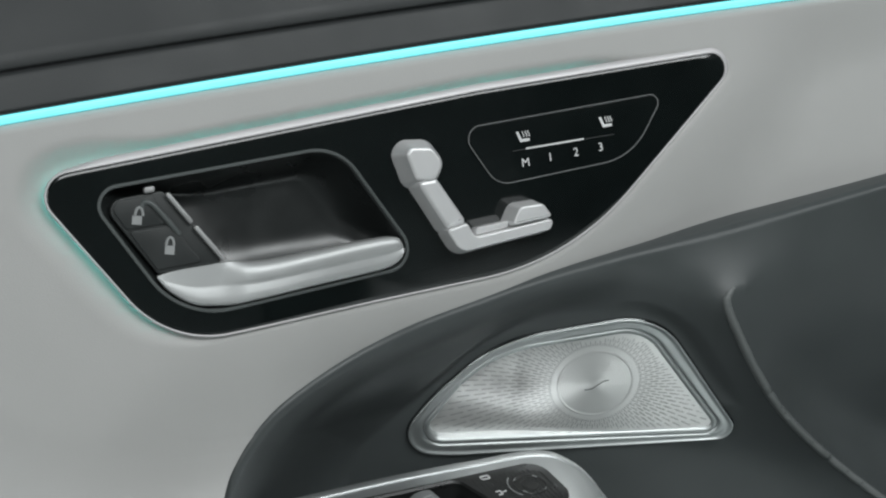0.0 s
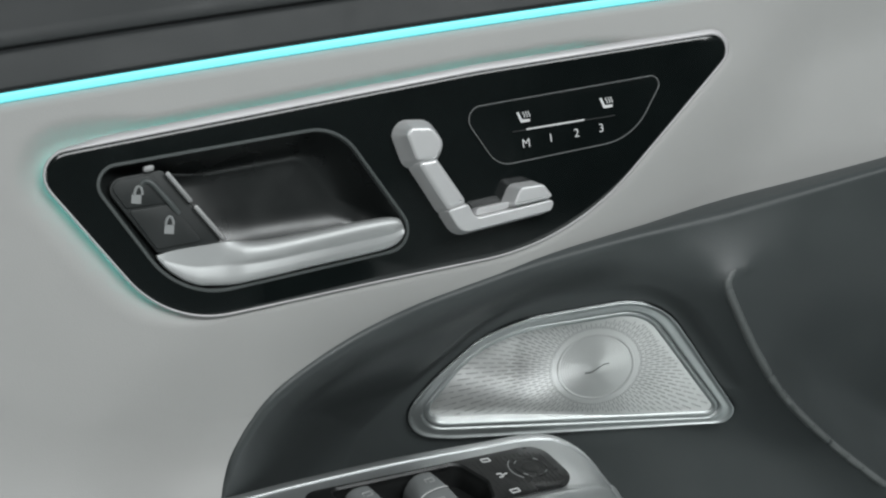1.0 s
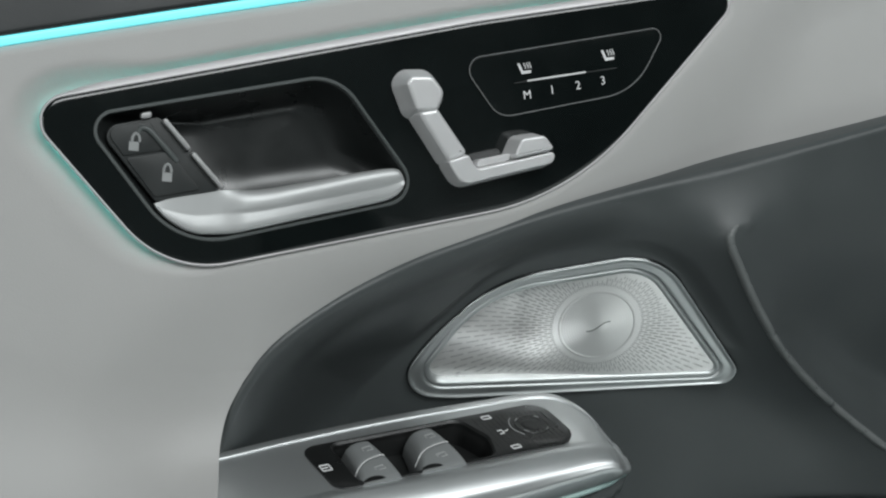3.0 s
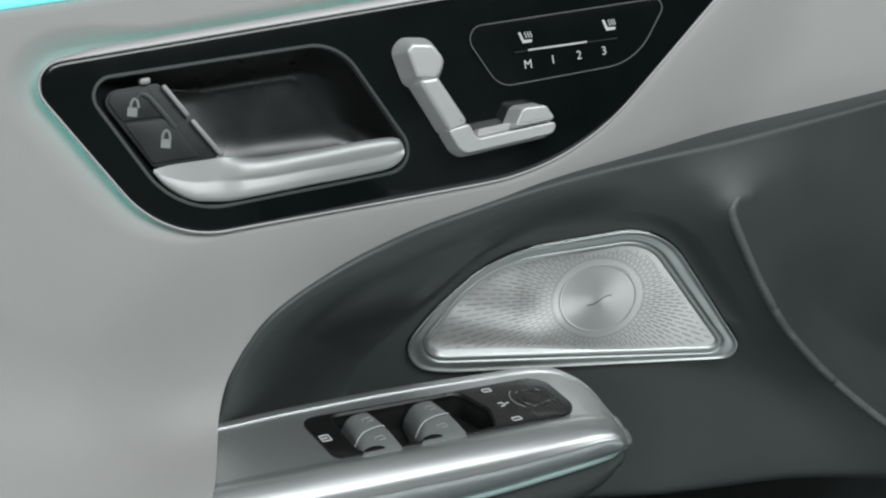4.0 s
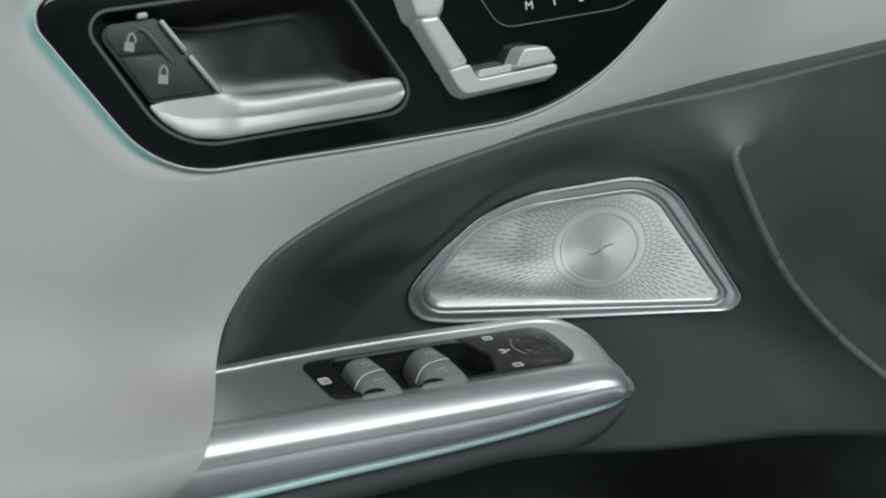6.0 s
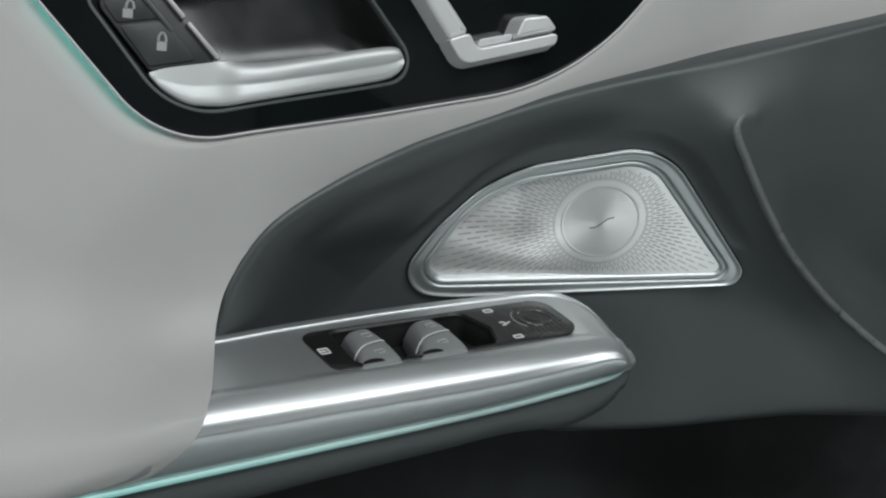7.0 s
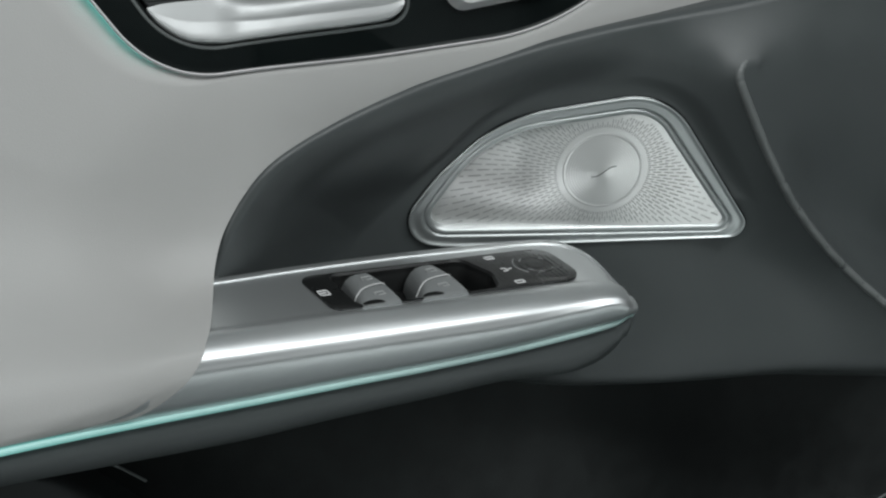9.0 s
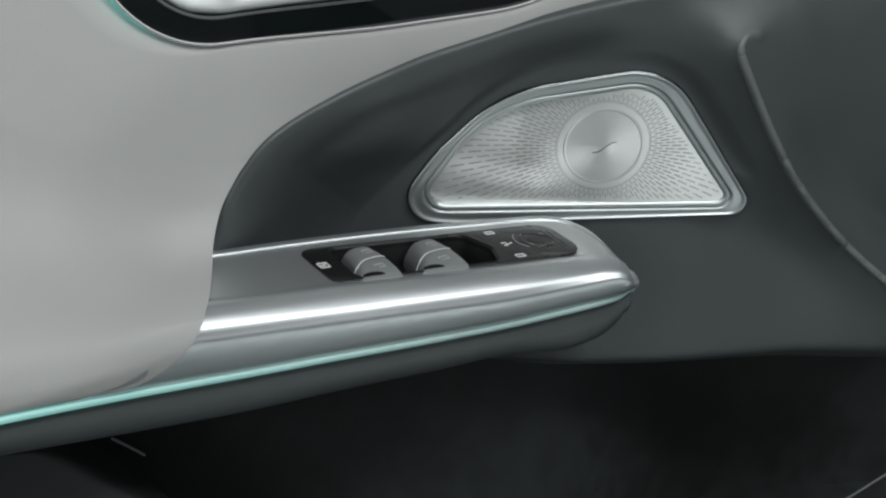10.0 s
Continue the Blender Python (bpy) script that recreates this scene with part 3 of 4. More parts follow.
keep(mesh_object("lower_lip", tube(lip_line, 0.0008, 8), RIM, 70), cup)["label"] = "narrow silver lip under the handle"

# ---- lock switch beside the cup ----
lock = thing("lock_switch", PANEL(-155, -8, -1), "dark grey central locking switch with two padlock symbols", "lock switch")
plate = resample(rounded([(-181.5, 4.2, 6), (-156.0, -30.3, 1.5), (-125.0, -26.4, 1.5), (-152.5, 8.8, 3)]), 90)
keep(mesh_object("switch_base", slab(PANEL, plate, -6, -1.6, 0.6), SWITCH, 35), lock)
lock_keys = []
for nm, shape in (("unlock_key", [(-178.3, 3.6, 4), (-169.6, -8.9, 1), (-149.0, -6.5, 1), (-157.5, 6.8, 2)]), ("lock_key", [(-168.8, -10.0, 1), (-156.3, -28.4, 1), (-135.0, -25.5, 1), (-148.4, -7.6, 1)])):
    lock_keys.append(keep(mesh_object(nm, slab(PANEL, resample(rounded(shape, 6), 60), -2, -0.7, 0.4), SWITCH, 35), lock))
for a, b in (((-150.9, 7.6), (-139.5, -6.9)), ((-138.3, -8.3), (-124.4, -25.4))):
    d = (Vector(b) - Vector(a)).normalized()
    nrm = Vector((-d.y, d.x)) * 1.25
    a, b = Vector(a), Vector(b)
    shape = resample(rounded([(*(a + nrm), 1.0), (*(a - nrm), 1.0), (*(b - nrm), 1.0), (*(b + nrm), 1.0)], 5)[::-1], 40)
    shape = shape if sum(p.x * q.y - q.x * p.y for p, q in zip(shape, shape[1:] + shape[:1])) > 0 else shape[::-1]
    keep(mesh_object("chrome_bar", slab(PANEL, shape, -3, 0.9, 0.7), RIM, 50), lock)["label"] = "thin chrome bar"

lever = spline([PANEL(u, v, w) for u, v, w in ((-162.6, 1.2, -1.6), (-161.0, 3.6, -0.9), (-157.6, 2.6, -0.5), (-153.0, -2.6, -0.4), (-148.6, -8.0, -0.6), (-145.4, -12.0, -1.4))], 6)
keep(mesh_object("finger_lever", tube(lever, 0.0014, 10), CUPRIM, 60), lock)["label"] = "small curved grey lever"
catch = resample(rounded([(-161.4, 7.4, 1.2), (-156.2, 8.2, 1.2), (-156.0, 11.4, 1.2), (-161.2, 10.6, 1.2)], 5), 40)
keep(mesh_object("catch", slab(PANEL, catch, -4, 0.3, 0.8), RIM, 50), lock)["label"] = "small silver catch"


def padlock(u, v, tilt, opened):
    m = Matrix.Rotation(tilt, 2)
    body = [m @ Vector(p) * 1.5 + Vector((u, v)) for p in ((-1.5, -2.2), (1.5, -2.2), (1.5, 0.6), (-1.5, 0.6))]
    a = slab(PANEL, body, -0.75, -0.55, 0.02, 1)
    arch = [m @ Vector((1.8 * math.cos(t) + (0.8 if opened else 0), 0.9 + 3.9 * math.sin(t))) + Vector((u, v)) for t in np.linspace(0, math.pi, 9)]
    b = tube([PANEL(p.x, p.y, -0.6) for p in arch], 0.0007, 5)
    return merged(a, b)


keep(mesh_object("unlock_symbol", padlock(-164.8, -3.4, -0.1, True), LOCKPRINT), lock_keys[0])["label"] = "white padlock symbol"
keep(mesh_object("lock_symbol", padlock(-150.2, -18.0, -0.1, False), LOCKPRINT), lock_keys[1])["label"] = "white padlock symbol"

# ---- seat adjustment switch, shaped like a small seat ----
seat = thing("seat_switch", PANEL(0, 0, 4), "silver seat adjustment switch shaped like a small car seat", "seat switch")


def key(name, shape, low, high, soft, mat=SILVER, n=90, flare=0.0, crown=0.7):
    pts = resample(rounded(shape, 7), n)
    if sum(p.x * q.y - q.x * p.y for p, q in zip(pts, pts[1:] + pts[:1])) < 0:
        pts = pts[::-1]
    stepsk = [(flare, low), (flare * 0.4, low + (high - low) * 0.5)]
    for k in range(6):
        a = math.pi / 2 * k / 5
        stepsk.append((-soft * (1 - math.cos(a)), high - soft + soft * math.sin(a)))
    stepsk += [(-soft - 0.35, high + 0.02), (-soft - crown, high + 0.02)]
    return keep(mesh_object(name, loft(outline_rings(PANEL, pts, stepsk), True, True), mat, 32), seat)


key("headrest_key", [(-36.4, 23.4, 3), (-31.6, 10.0, 2), (-20.6, 10.2, 3.5), (-16.2, 18.5, 5), (-22.6, 26.6, 5), (-33.4, 26.6, 3)], 0.2, 13.0, 1.9, flare=4.0, crown=0.4)
key("backrest_key", [(-30.8, 9.4, 2.2), (-15.6, -15.0, 2.2), (-4.4, -11.6, 2.2), (-20.0, 11.2, 2.2)], 0.2, 11.5, 2.6, flare=2.6, crown=0.4)
key("base_key", [(-16.0, -15.2, 1.4), (-8.8, -27.0, 7.5), (41.4, -17.1, 2.6), (44.0, -11.0, 1.8), (-0.6, -19.4, 4.0), (-4.4, -12.0, 1.4)], 0.2, 11.5, 1.0, flare=2.0, crown=0.3)
key("cushion_key", [(18.6, -14.4, 1.4), (41.8, -10.2, 1.4), (36.4, -3.2, 3.5), (23.4, -4.6, 4)], 0.2, 14.0, 1.3, flare=2.0, crown=0.3)
key("slide_pad", [(0.5, -18.4, 0.8), (18.6, -15.0, 0.8), (19.4, -11.6, 0.8), (1.6, -14.6, 0.8)], 0.2, 8.8, 0.4, SILVER, 40, crown=0.3)

# ---- memory and seat climate touch field ----
pad = thing("memory_pad", PANEL(58, 29, 1), "black touch field with seat heating symbols and memory keys", "touch pad")
PAD = resample(rounded([(-3.9, 35.2, 7.1), (16.8, 6.3, 12.4), (94.6, 19.2, 36), (114.7, 53.4, 4.4)]), 160)
keep(mesh_object("pad_outline", loft(outline_rings(PANEL, PAD, [(0.28, 0.75), (0.22, 1.0), (-0.1, 1.02), (-0.28, 0.75)])), GREYPRINT, 60), pad)["label"] = "thin grey outline"
keep(mesh_object("pad_face", slab(PANEL, grown(PAD, -0.5), 0.3, 0.95, 0.15), PIANO, 30), pad)
bar = [Vector(p) for p in ((33.0, 24.35), (66.0, 28.75), (65.9, 29.65), (32.9, 25.25))]
track = [Vector(p) for p in ((25.5, 23.4), (84.0, 31.2), (83.95, 31.6), (25.45, 23.8))]
keep(mesh_object("slider_track", slab(PANEL, track, 0.9, 1.2, 0.05, 1), DIMPRINT), pad)
keep(mesh_object("slider_bar", slab(PANEL, bar, 0.9, 1.35, 0.1, 2), PRINT), pad)


def glyph(text, u, v, size, mat, name, parent, plane=PANEL, w=1.0, turn=0.11):
    cu = bpy.data.curves.new(name, "FONT")
    cu.body, cu.size, cu.extrude, cu.align_x, cu.align_y = text, size / 1000, 0.00006, "CENTER", "CENTER"
    ob = bpy.data.objects.new("tmp", cu)
    scene.collection.objects.link(ob)
    bpy.context.view_layer.update()
    me = bpy.data.meshes.new_from_object(ob.evaluated_get(bpy.context.evaluated_depsgraph_get()))
    bpy.data.objects.remove(ob)
    bpy.data.curves.remove(cu)
    me.materials.clear()
    me.materials.append(mat)
    me.name = name
    ob = new(name, me)
    ob.matrix_world = plane.matrix(u, v, w) @ Matrix.Rotation(turn, 4, "Z")
    return keep(ob, parent)


for text, u, v in (("M", 32.7, 17.6), ("1", 46.7, 20.0), ("2", 61.5, 22.3), ("3", 75.9, 24.7)):
    glyph(text, u, v, 6.2, PRINT, "key_" + text.lower(), pad, w=1.1, turn=0.13)


def seat_symbol(u, v, name):
    """A small side view of a seat, with a mark behind it."""
    def at(x, y):
        return Vector((u + x * 0.99 - y * 0.13, v + x * 0.13 + y * 0.99))
    back = slab(PANEL, [at(-3.4, 3.0), at(-1.6, -2.6), at(-0.1, -2.6), at(-2.0, 3.0)], 0.9, 1.2, 0.05, 1)
    base = slab(PANEL, [at(-0.4, -2.6), at(3.6, -2.6), at(3.9, -1.2), at(-0.6, -1.0)], 0.9, 1.2, 0.05, 1)
    marks = [tube([PANEL(*at(0.6 + k + 0.4 * math.sin(j), -0.2 + 0.5 * j), 1.1) for j in range(7)], 0.00035, 5) for k in (0.0, 1.6, 3.0)]
    return keep(mesh_object(name, merged(back, base, *marks), PRINT), pad)


seat_symbol(31.2, 30.9, "seat_heating_symbol")
seat_symbol(78.7, 37.8, "seat_cooling_symbol")

# ---- loudspeaker cover ----
speaker = thing("speaker_cover", SPEAKER(-9.4, 5.7, 0), "perforated brushed metal loudspeaker cover in a chrome frame", "speaker grille")
hub = Vector((-9.4, 5.7))
edge_m, groove_m = ray_match(COVER, hub, 420), ray_match(COVER_GROOVE, hub, 420)


def plate_lean(x, y):
    """How far plate and disc lie back behind the disc's middle, as far as a fold near the pointed end."""
    x = max(x, -0.0465)
    far_off = math.hypot(x, y)
    return (0.02 + 0.085 * float(smooth01(np.array(0.45 - 0.55 * x / max(far_off, 1e-6))))) * far_off


def frame_ring(f, w):
    """One ring of the frame, from its outer edge (0) to the groove (1) and past it."""
    return [SPEAKER(*(a + (b - a) * f), w) for a, b in zip(edge_m, groove_m)]


def inner_ring(d, w):
    return [SPEAKER(p.x, p.y, w) for p in ray_match(grown(COVER_GROOVE, d), hub, 420)]


skirt = [[SPEAKER(p.x, p.y, w) for p in ray_match(grown(COVER, d), hub, 420)] for d, w in ((0.8, -2.2), (0.6, -0.4), (0.35, 0.5))]
keep(mesh_object("outer_bevel", loft(skirt + [frame_ring(0.02, 0.7)]), OUTER, 70), speaker)["label"] = "dark chrome outer bevel"
steps = [(0.02, 0.5), (0.05, 1.0), (0.11, 1.15), (0.17, 0.95), (0.24, 0.45), (0.33, 0.15), (0.44, 0.1), (0.56, 0.3), (0.68, 0.6), (0.80, 0.7), (0.90, 0.45), (0.95, -0.1), (1.0, -0.9)]
keep(mesh_object("chrome_frame", loft([frame_ring(f, w) for f, w in steps]), FRAME, 70), speaker)["label"] = "satin chrome frame"
steps = [(0.0, -1.0), (-0.35, -0.2), (-0.8, 0.2), (-1.5, 0.25), (-2.3, 0.0), (-3.0, -0.5), (-3.4, -1.2), (-3.6, -8.0)]
keep(mesh_object("inner_rim", loft([inner_ring(d, w) for d, w in steps]), FRAME, 70), speaker)["label"] = "narrow chrome inner rim"
rimline = ray_match(grown(COVER_GROOVE, -3.1), hub, 720)
far = np.array([(p - hub).length for p in rimline])
bm = bmesh.new()
r, band = 22.4, 0


def grille_ring(r0, r1, band):
    """One ring of the plate; two sets of slots, each three rings long, overlap like bricks."""
    steps, open_to = 64 * 24, 5 if r0 < 27 else 4 if r0 < 36 else 3 if r0 < 50 else 2 if r0 < 84 else 1
    row = []
    for k in range(steps):
        a = math.tau * k / steps
        lim = float(np.interp(a, np.linspace(0, math.tau, 721), np.r_[far, far[0]]))
        way = Vector((math.cos(a), math.sin(a), 0)) / 1000
        row.append((way, min(r0, lim), min(r1, lim), lim))
    low = [bm.verts.new(w * a) for w, a, b, lim in row]
    up = [bm.verts.new(w * b) for w, a, b, lim in row]
    for k in range(steps):
        n = (k + 1) % steps
        if max(row[k][3], row[n][3]) <= r0:
            continue
        slot = (k % 24 < open_to and band % 4 != 3) or (12 <= k % 24 < 12 + open_to and band % 4 != 1)
        if slot and r0 > 24 and r1 < min(row[k][3], row[n][3]) - 2.2:
            continue
        bm.faces.new((low[k], low[n], up[n], up[k]))


while r < 128:
    onward = r + 1.5 + 0.018 * (r - 22)
    grille_ring(r, onward, band)
    r, band = onward, band + 1
bmesh.ops.remove_doubles(bm, verts=bm.verts, dist=1e-6)
for v in bm.verts:
    v.co.z = 0.0014 - plate_lean(v.co.x, v.co.y)
me_plate = mesh_object("perforated_plate", bm, GRILLE, 60)
me_plate.matrix_world = SPEAKER.matrix(hub.x, hub.y, -1.3)
keep(me_plate, speaker)["label"] = "brushed plate with radial slots"
bm = bmesh.new()
rings = []
for f in np.linspace(0, 1, 40):
    ring = []
    for k in range(0, 720, 3):
        a, reach_out = math.tau * k / 720, (20 + (far[k] + 1.0 - 20) * f) / 1000
        x, y = reach_out * math.cos(a), reach_out * math.sin(a)
        ring.append(Vector((x, y, 0.0007 - plate_lean(x, y))))
    rings.append(ring)
felt = mesh_object("backing_felt", loft(rings), BACKING, 60)
felt.matrix_world = SPEAKER.matrix(hub.x, hub.y, -1.3)
keep(felt, speaker)["label"] = "pale felt behind the slots"
disc = []
ripple = [(22.6, -0.9), (22.6, 0.3), (22.0, 0.7), (21.3, 0.7)]
for k in range(12):
    ripple += [(20.9 - 1.35 * k, 0.45), (20.6 - 1.35 * k, 0.40), (20.4 - 1.35 * k, 0.40), (20.1 - 1.35 * k, 0.45)]
ripple += [(4.6, 0.45), (0.4, 0.45)]
for r, w in ripple:
    w += 0.06 * max(0.0, 21.3 - r)
    disc.append([Vector((r * math.cos(a), r * math.sin(a), w - 1000 * plate_lean(r * math.cos(a) / 1000, r * math.sin(a) / 1000))) for a in np.linspace(0, math.tau, 96, endpoint=False)])
bm = loft([[v / 1000 for v in ring] for ring in disc], False, True)
hub_ob = mesh_object("hub_disc", bm, DISC, 50)
hub_ob.matrix_world = SPEAKER.matrix(hub.x, hub.y, -0.35)
keep(hub_ob, speaker)["label"] = "round spun metal disc"
swash = [SPEAKER(hub.x + a, hub.y + b, 1.55 - 0.06 * math.hypot(a, b) - 1000 * plate_lean(a / 1000, b / 1000)) for a, b in ((-6.2, -3.4), (-3.2, -2.6), (-0.8, -0.5), (1.0, 1.2), (3.4, 3.0), (6.6, 3.8))]
keep(mesh_object("curved_mark", tube(spline(swash, 5), 0.00022, 6), SWITCH), speaker)["label"] = "small dark curved mark"

# ---- armrest ----
armrest = thing("armrest", (-0.06, -0.05, 0.55), "satin aluminium armrest grip with pointed front end", "armrest")


END = 0.0590
stations = np.r_[np.linspace(-0.14, 0.03, 110), np.linspace(0.031, END, 26)]


PLATE_ROWS = 44


def low_z(x):
    return table(x, (-0.45, 0.505), (-0.252, 0.5136), (-0.156, 0.5158), (-0.1008, 0.5195), (-0.0500, 0.5224), (-0.0087, 0.5250), (0.0242, 0.5232), (0.0408, 0.5264), (0.0514, 0.5318), (0.0560, 0.5362), (0.0590, 0.5410), (0.0625, 0.5465))


def arm_section(x):
    """Outlines of metal shell, plastic underside and light guide at one place along the armrest."""
    yb, yg, yf, zt, zs, zl = back_y(x), groove_y(x), front_y(x), top_z(x), strip_z(x), low_z(x)
    drop = zt - zs
    k = min(1.0, max(0.0, (0.0640 - x) / 0.012)) ** 0.5
    out = max(0.0, yg - yf)
    # the crease between the round upper edge and the flat face below it climbs towards the front
    zc = max(zt - k * table(x, (-0.15, 0.0150), (-0.03, 0.0140), (0.03, 0.0105), (0.045, 0.0080), (0.0625, 0.0060)), zs + 0.40 * drop)
    q = (zt - zc) / 0.0140
    yc = min(yg - 0.0078 * k - out * 0.5, yf - 0.0024 * k)
    knots = [(yg + 0.0130 * k, zt - 0.0028 * k), (yg + 0.0102 * k, zt - 0.0023 * k), (yg + 0.0074 * k, zt - 0.0016 * q), (yg + 0.0044 * k, zt - 0.0019 * q), (yg + 0.0006 * k, zt - 0.0035 * q), (yg - 0.0028 * k, zt - 0.0055 * q),
             (yg - 0.0054 * k - out * 0.25, zt - 0.0080 * q), (yg + (yc - yg) * 0.87, zt - 0.0108 * q), (yc, zc), (yc * 0.88 + yf * 0.12, zc + (zs - zc) * 0.30),
             (yc * 0.55 + yf * 0.45, zc + (zs - zc) * 0.64), (yf, zs + 0.0016 * k)]
    roll = [(p.x, p.y) for p in spline([(a, b, 0) for a, b in knots], 5)][1:] + [(yf + 0.004 * k, zs + 0.0010 * k)]
    flat = [(yb - 0.0015 * k + (yg + 0.0130 * k - yb + 0.0015 * k) * f, zt - 0.0028 * k * f) for f in np.linspace(0, 1, PLATE_ROWS)]
    shell = [(yb + 0.004 * k, zt - 0.6 * drop), (yb + 0.0004, zt - 0.0014 * k), (yb - 0.0004 * k, zt - 0.0003)] + flat + roll
    under = [(yf + 0.004 * k, zs + 0.002 * k), (yf + 0.0025 * k, zs - 0.0022 * k), (yf + 0.003 * k, zs - 0.0055 * k), (yf + 0.0015 * k, zs - 0.0085 * k), (yf + 0.003 * k, zl + 0.008 * k), (yf + 0.005 * k, zl + 0.003 * k), (yf + 0.010 * k, zl),
             (yf + (yb - yf) * 0.45, zl + 0.002 * k), (yb, zl + 0.006 * k), (yb + 0.004 * k, zt - 0.6 * drop)]
    guide = [(yf + 0.002 * k, zs + 0.0017 * k), (yf - 0.0005 * k, zs + 0.0016 * k), (yf - 0.0010 * k, zs + 0.0005 * k), (yf - 0.0007 * k, zs - 0.0013 * k), (yf + 0.002 * k, zs - 0.0019 * k)]
    return shell, under, guide


def blunt(x):
    """Draws the front end in a little, so that it closes in a round nose."""
    return x if x < 0.05 else 0.05 + (x - 0.05) * 0.74


BEGIN = [-0.152, -0.1545, -0.1555] + list(np.linspace(-0.156, -0.1630, PLATE_ROWS))
ROLL = len(arm_section(0.0)[0]) - len(BEGIN)
BEGIN += [table(k / ROLL, (0, -0.1650), (0.3, -0.1685), (0.5, -0.1715), (0.7, -0.180), (0.88, -0.198), (1.0, -0.232)) for k in range(1, ROLL + 1)]
metal = []
for k in range(6):
    ring = []
    for i, b in enumerate(BEGIN):
        x = (b - 0.003) + (-0.14 - b + 0.003) * k / 6
        ring.append((x, *arm_section(x)[0][i]))
    metal.append(ring)
metal += [[(blunt(float(x)), y, z) for y, z in arm_section(float(x))[0]] for x in stations]
tip = Vector((0.0630, -0.0470, 0.5580))


def rounded_end(ring):
    """Smaller and smaller rings that close the front end."""
    out = []
    for k in range(1, 9):
        f, dx = math.cos(k / 8 * math.pi / 2) + 0.01, 0.0058 * math.sin(k / 8 * math.pi / 2)
        out.append([(blunt(END) + dx, tip.y + (p[1] - tip.y) * f, tip.z + (p[2] - tip.z) * f) for p in ring])
    return out


metal += rounded_end(metal[-1])
metal = np.array(metal)


class Deck(Plane):
    """The armrest's top: along it, across it away from the viewer, and up."""

    def __init__(self, origin, turn):
        self.o, self.n = Vector(origin), Vector((0, 0, 1))
        self.e1 = Vector((math.cos(turn), math.sin(turn), 0))
        self.e2 = Vector((-math.sin(turn), math.cos(turn), 0.035)).normalized()
        self.n = self.e1.cross(self.e2)


DECK = Deck((-0.1562, -0.0405, 0.5759), radians(14))
BEZEL = resample(rounded([(39.3, -8.1, 8), (41.1, -49.4, 7.4), (184.2, -51.6, 14), (184.9, -9.2, 11)]), 160)
WELL = resample(rounded([(54.5, -9.8, 5), (53.5, -48.2, 6), (132.5, -49.2, 5), (138.5, -32.0, 9), (132.0, -10.0, 8)]), 120)
hole = [DECK(p.x, p.y) for p in grown(WELL, 0.4)]
cut = inside(metal[..., 0], metal[..., 1], [(p.x, p.y) for p in hole]) & (metal[..., 2] > 0.571)
wide = cut.copy()
wide[:-1] |= cut[1:]
wide[:, :-1] |= cut[:, 1:]
wide[:-1, :-1] |= cut[1:, 1:]
wide[1:] |= cut[:-1]
wide[:, 1:] |= cut[:, :-1]
wide[1:, 1:] |= cut[:-1, :-1]
keep(mesh_object("metal_grip", grid_mesh(metal[..., 0], metal[..., 1], metal[..., 2], wide), SATIN, 60), armrest)["label"] = "satin aluminium upper shell"
bead_rows = []
for x in np.linspace(-0.157, END, 90):
    x = float(x)
    yb, zt = back_y(x), top_z(x)
    bead_rows.append([Vector((blunt(x), yb + a / 1000, zt + b / 1000)) for a, b in ((0.6, -2.0), (0.7, 0.2), (0.3, 0.8), (-0.8, 1.0), (-4.2, 0.9), (-5.2, 0.4), (-5.4, -0.5))])
keep(mesh_object("rear_bead", loft(bead_rows, True, True, closed=False), SATIN, 60), armrest)["label"] = "narrow raised bead"
long = np.r_[np.linspace(-0.45, -0.15, 20), stations]
under_rows = [[Vector((blunt(float(x)), y, z)) for y, z in arm_section(float(x))[1]] for x in long]
keep(mesh_object("under_shell", loft(under_rows + [[Vector(p) for p in ring] for ring in rounded_end(under_rows[-1])], closed=False), TRIM, 60), armrest)["label"] = "charcoal plastic underside"
guide_rows = [[Vector((blunt(float(x)), y, z)) for y, z in arm_section(float(x))[2]] for x in long]
keep(mesh_object("light_guide", loft(guide_rows + [[Vector(p) for p in ring] for ring in rounded_end(guide_rows[-1])[:6]], closed=False), GLOW_LOW, 80), armrest)["label"] = "pale teal light line"


# ---- window switch unit ----
unit = thing("window_switch_unit", DECK(110, -30, 0), "dark window and mirror switch unit set in the armrest", "switch unit")
seen_from = Vector((93, -32))
bez, wel = ray_match(BEZEL, seen_from, 240), ray_match(WELL, seen_from, 240)
bez_in, wel_in = ray_match(grown(BEZEL, -0.4), seen_from, 240), ray_match(grown(WELL, -1.2), seen_from, 240)
bm = loft([[DECK(p.x, p.y, w) for p in line] for line, w in ((bez, -2.2), (bez, 0.2), (bez_in, 0.45), (wel, 0.45), (wel_in, -0.6), (wel_in, -3.0))])
keep(mesh_object("bezel", bm, GLASSY, 35), unit)
bm = loft([[DECK(p.x, p.y, w) for p in line] for line, w in ((wel_in, -2.9), (wel_in, -14.0))], False, True)
keep(mesh_object("well", bm, WELL_SIDE, 35), unit)


def rocker_top(f):
    """Height of a rocker's crown over the deck, from its rear (0) to its front (1)."""
    return 0.3 + 2.6 * math.sin(math.pi * (0.08 + 0.72 * f))


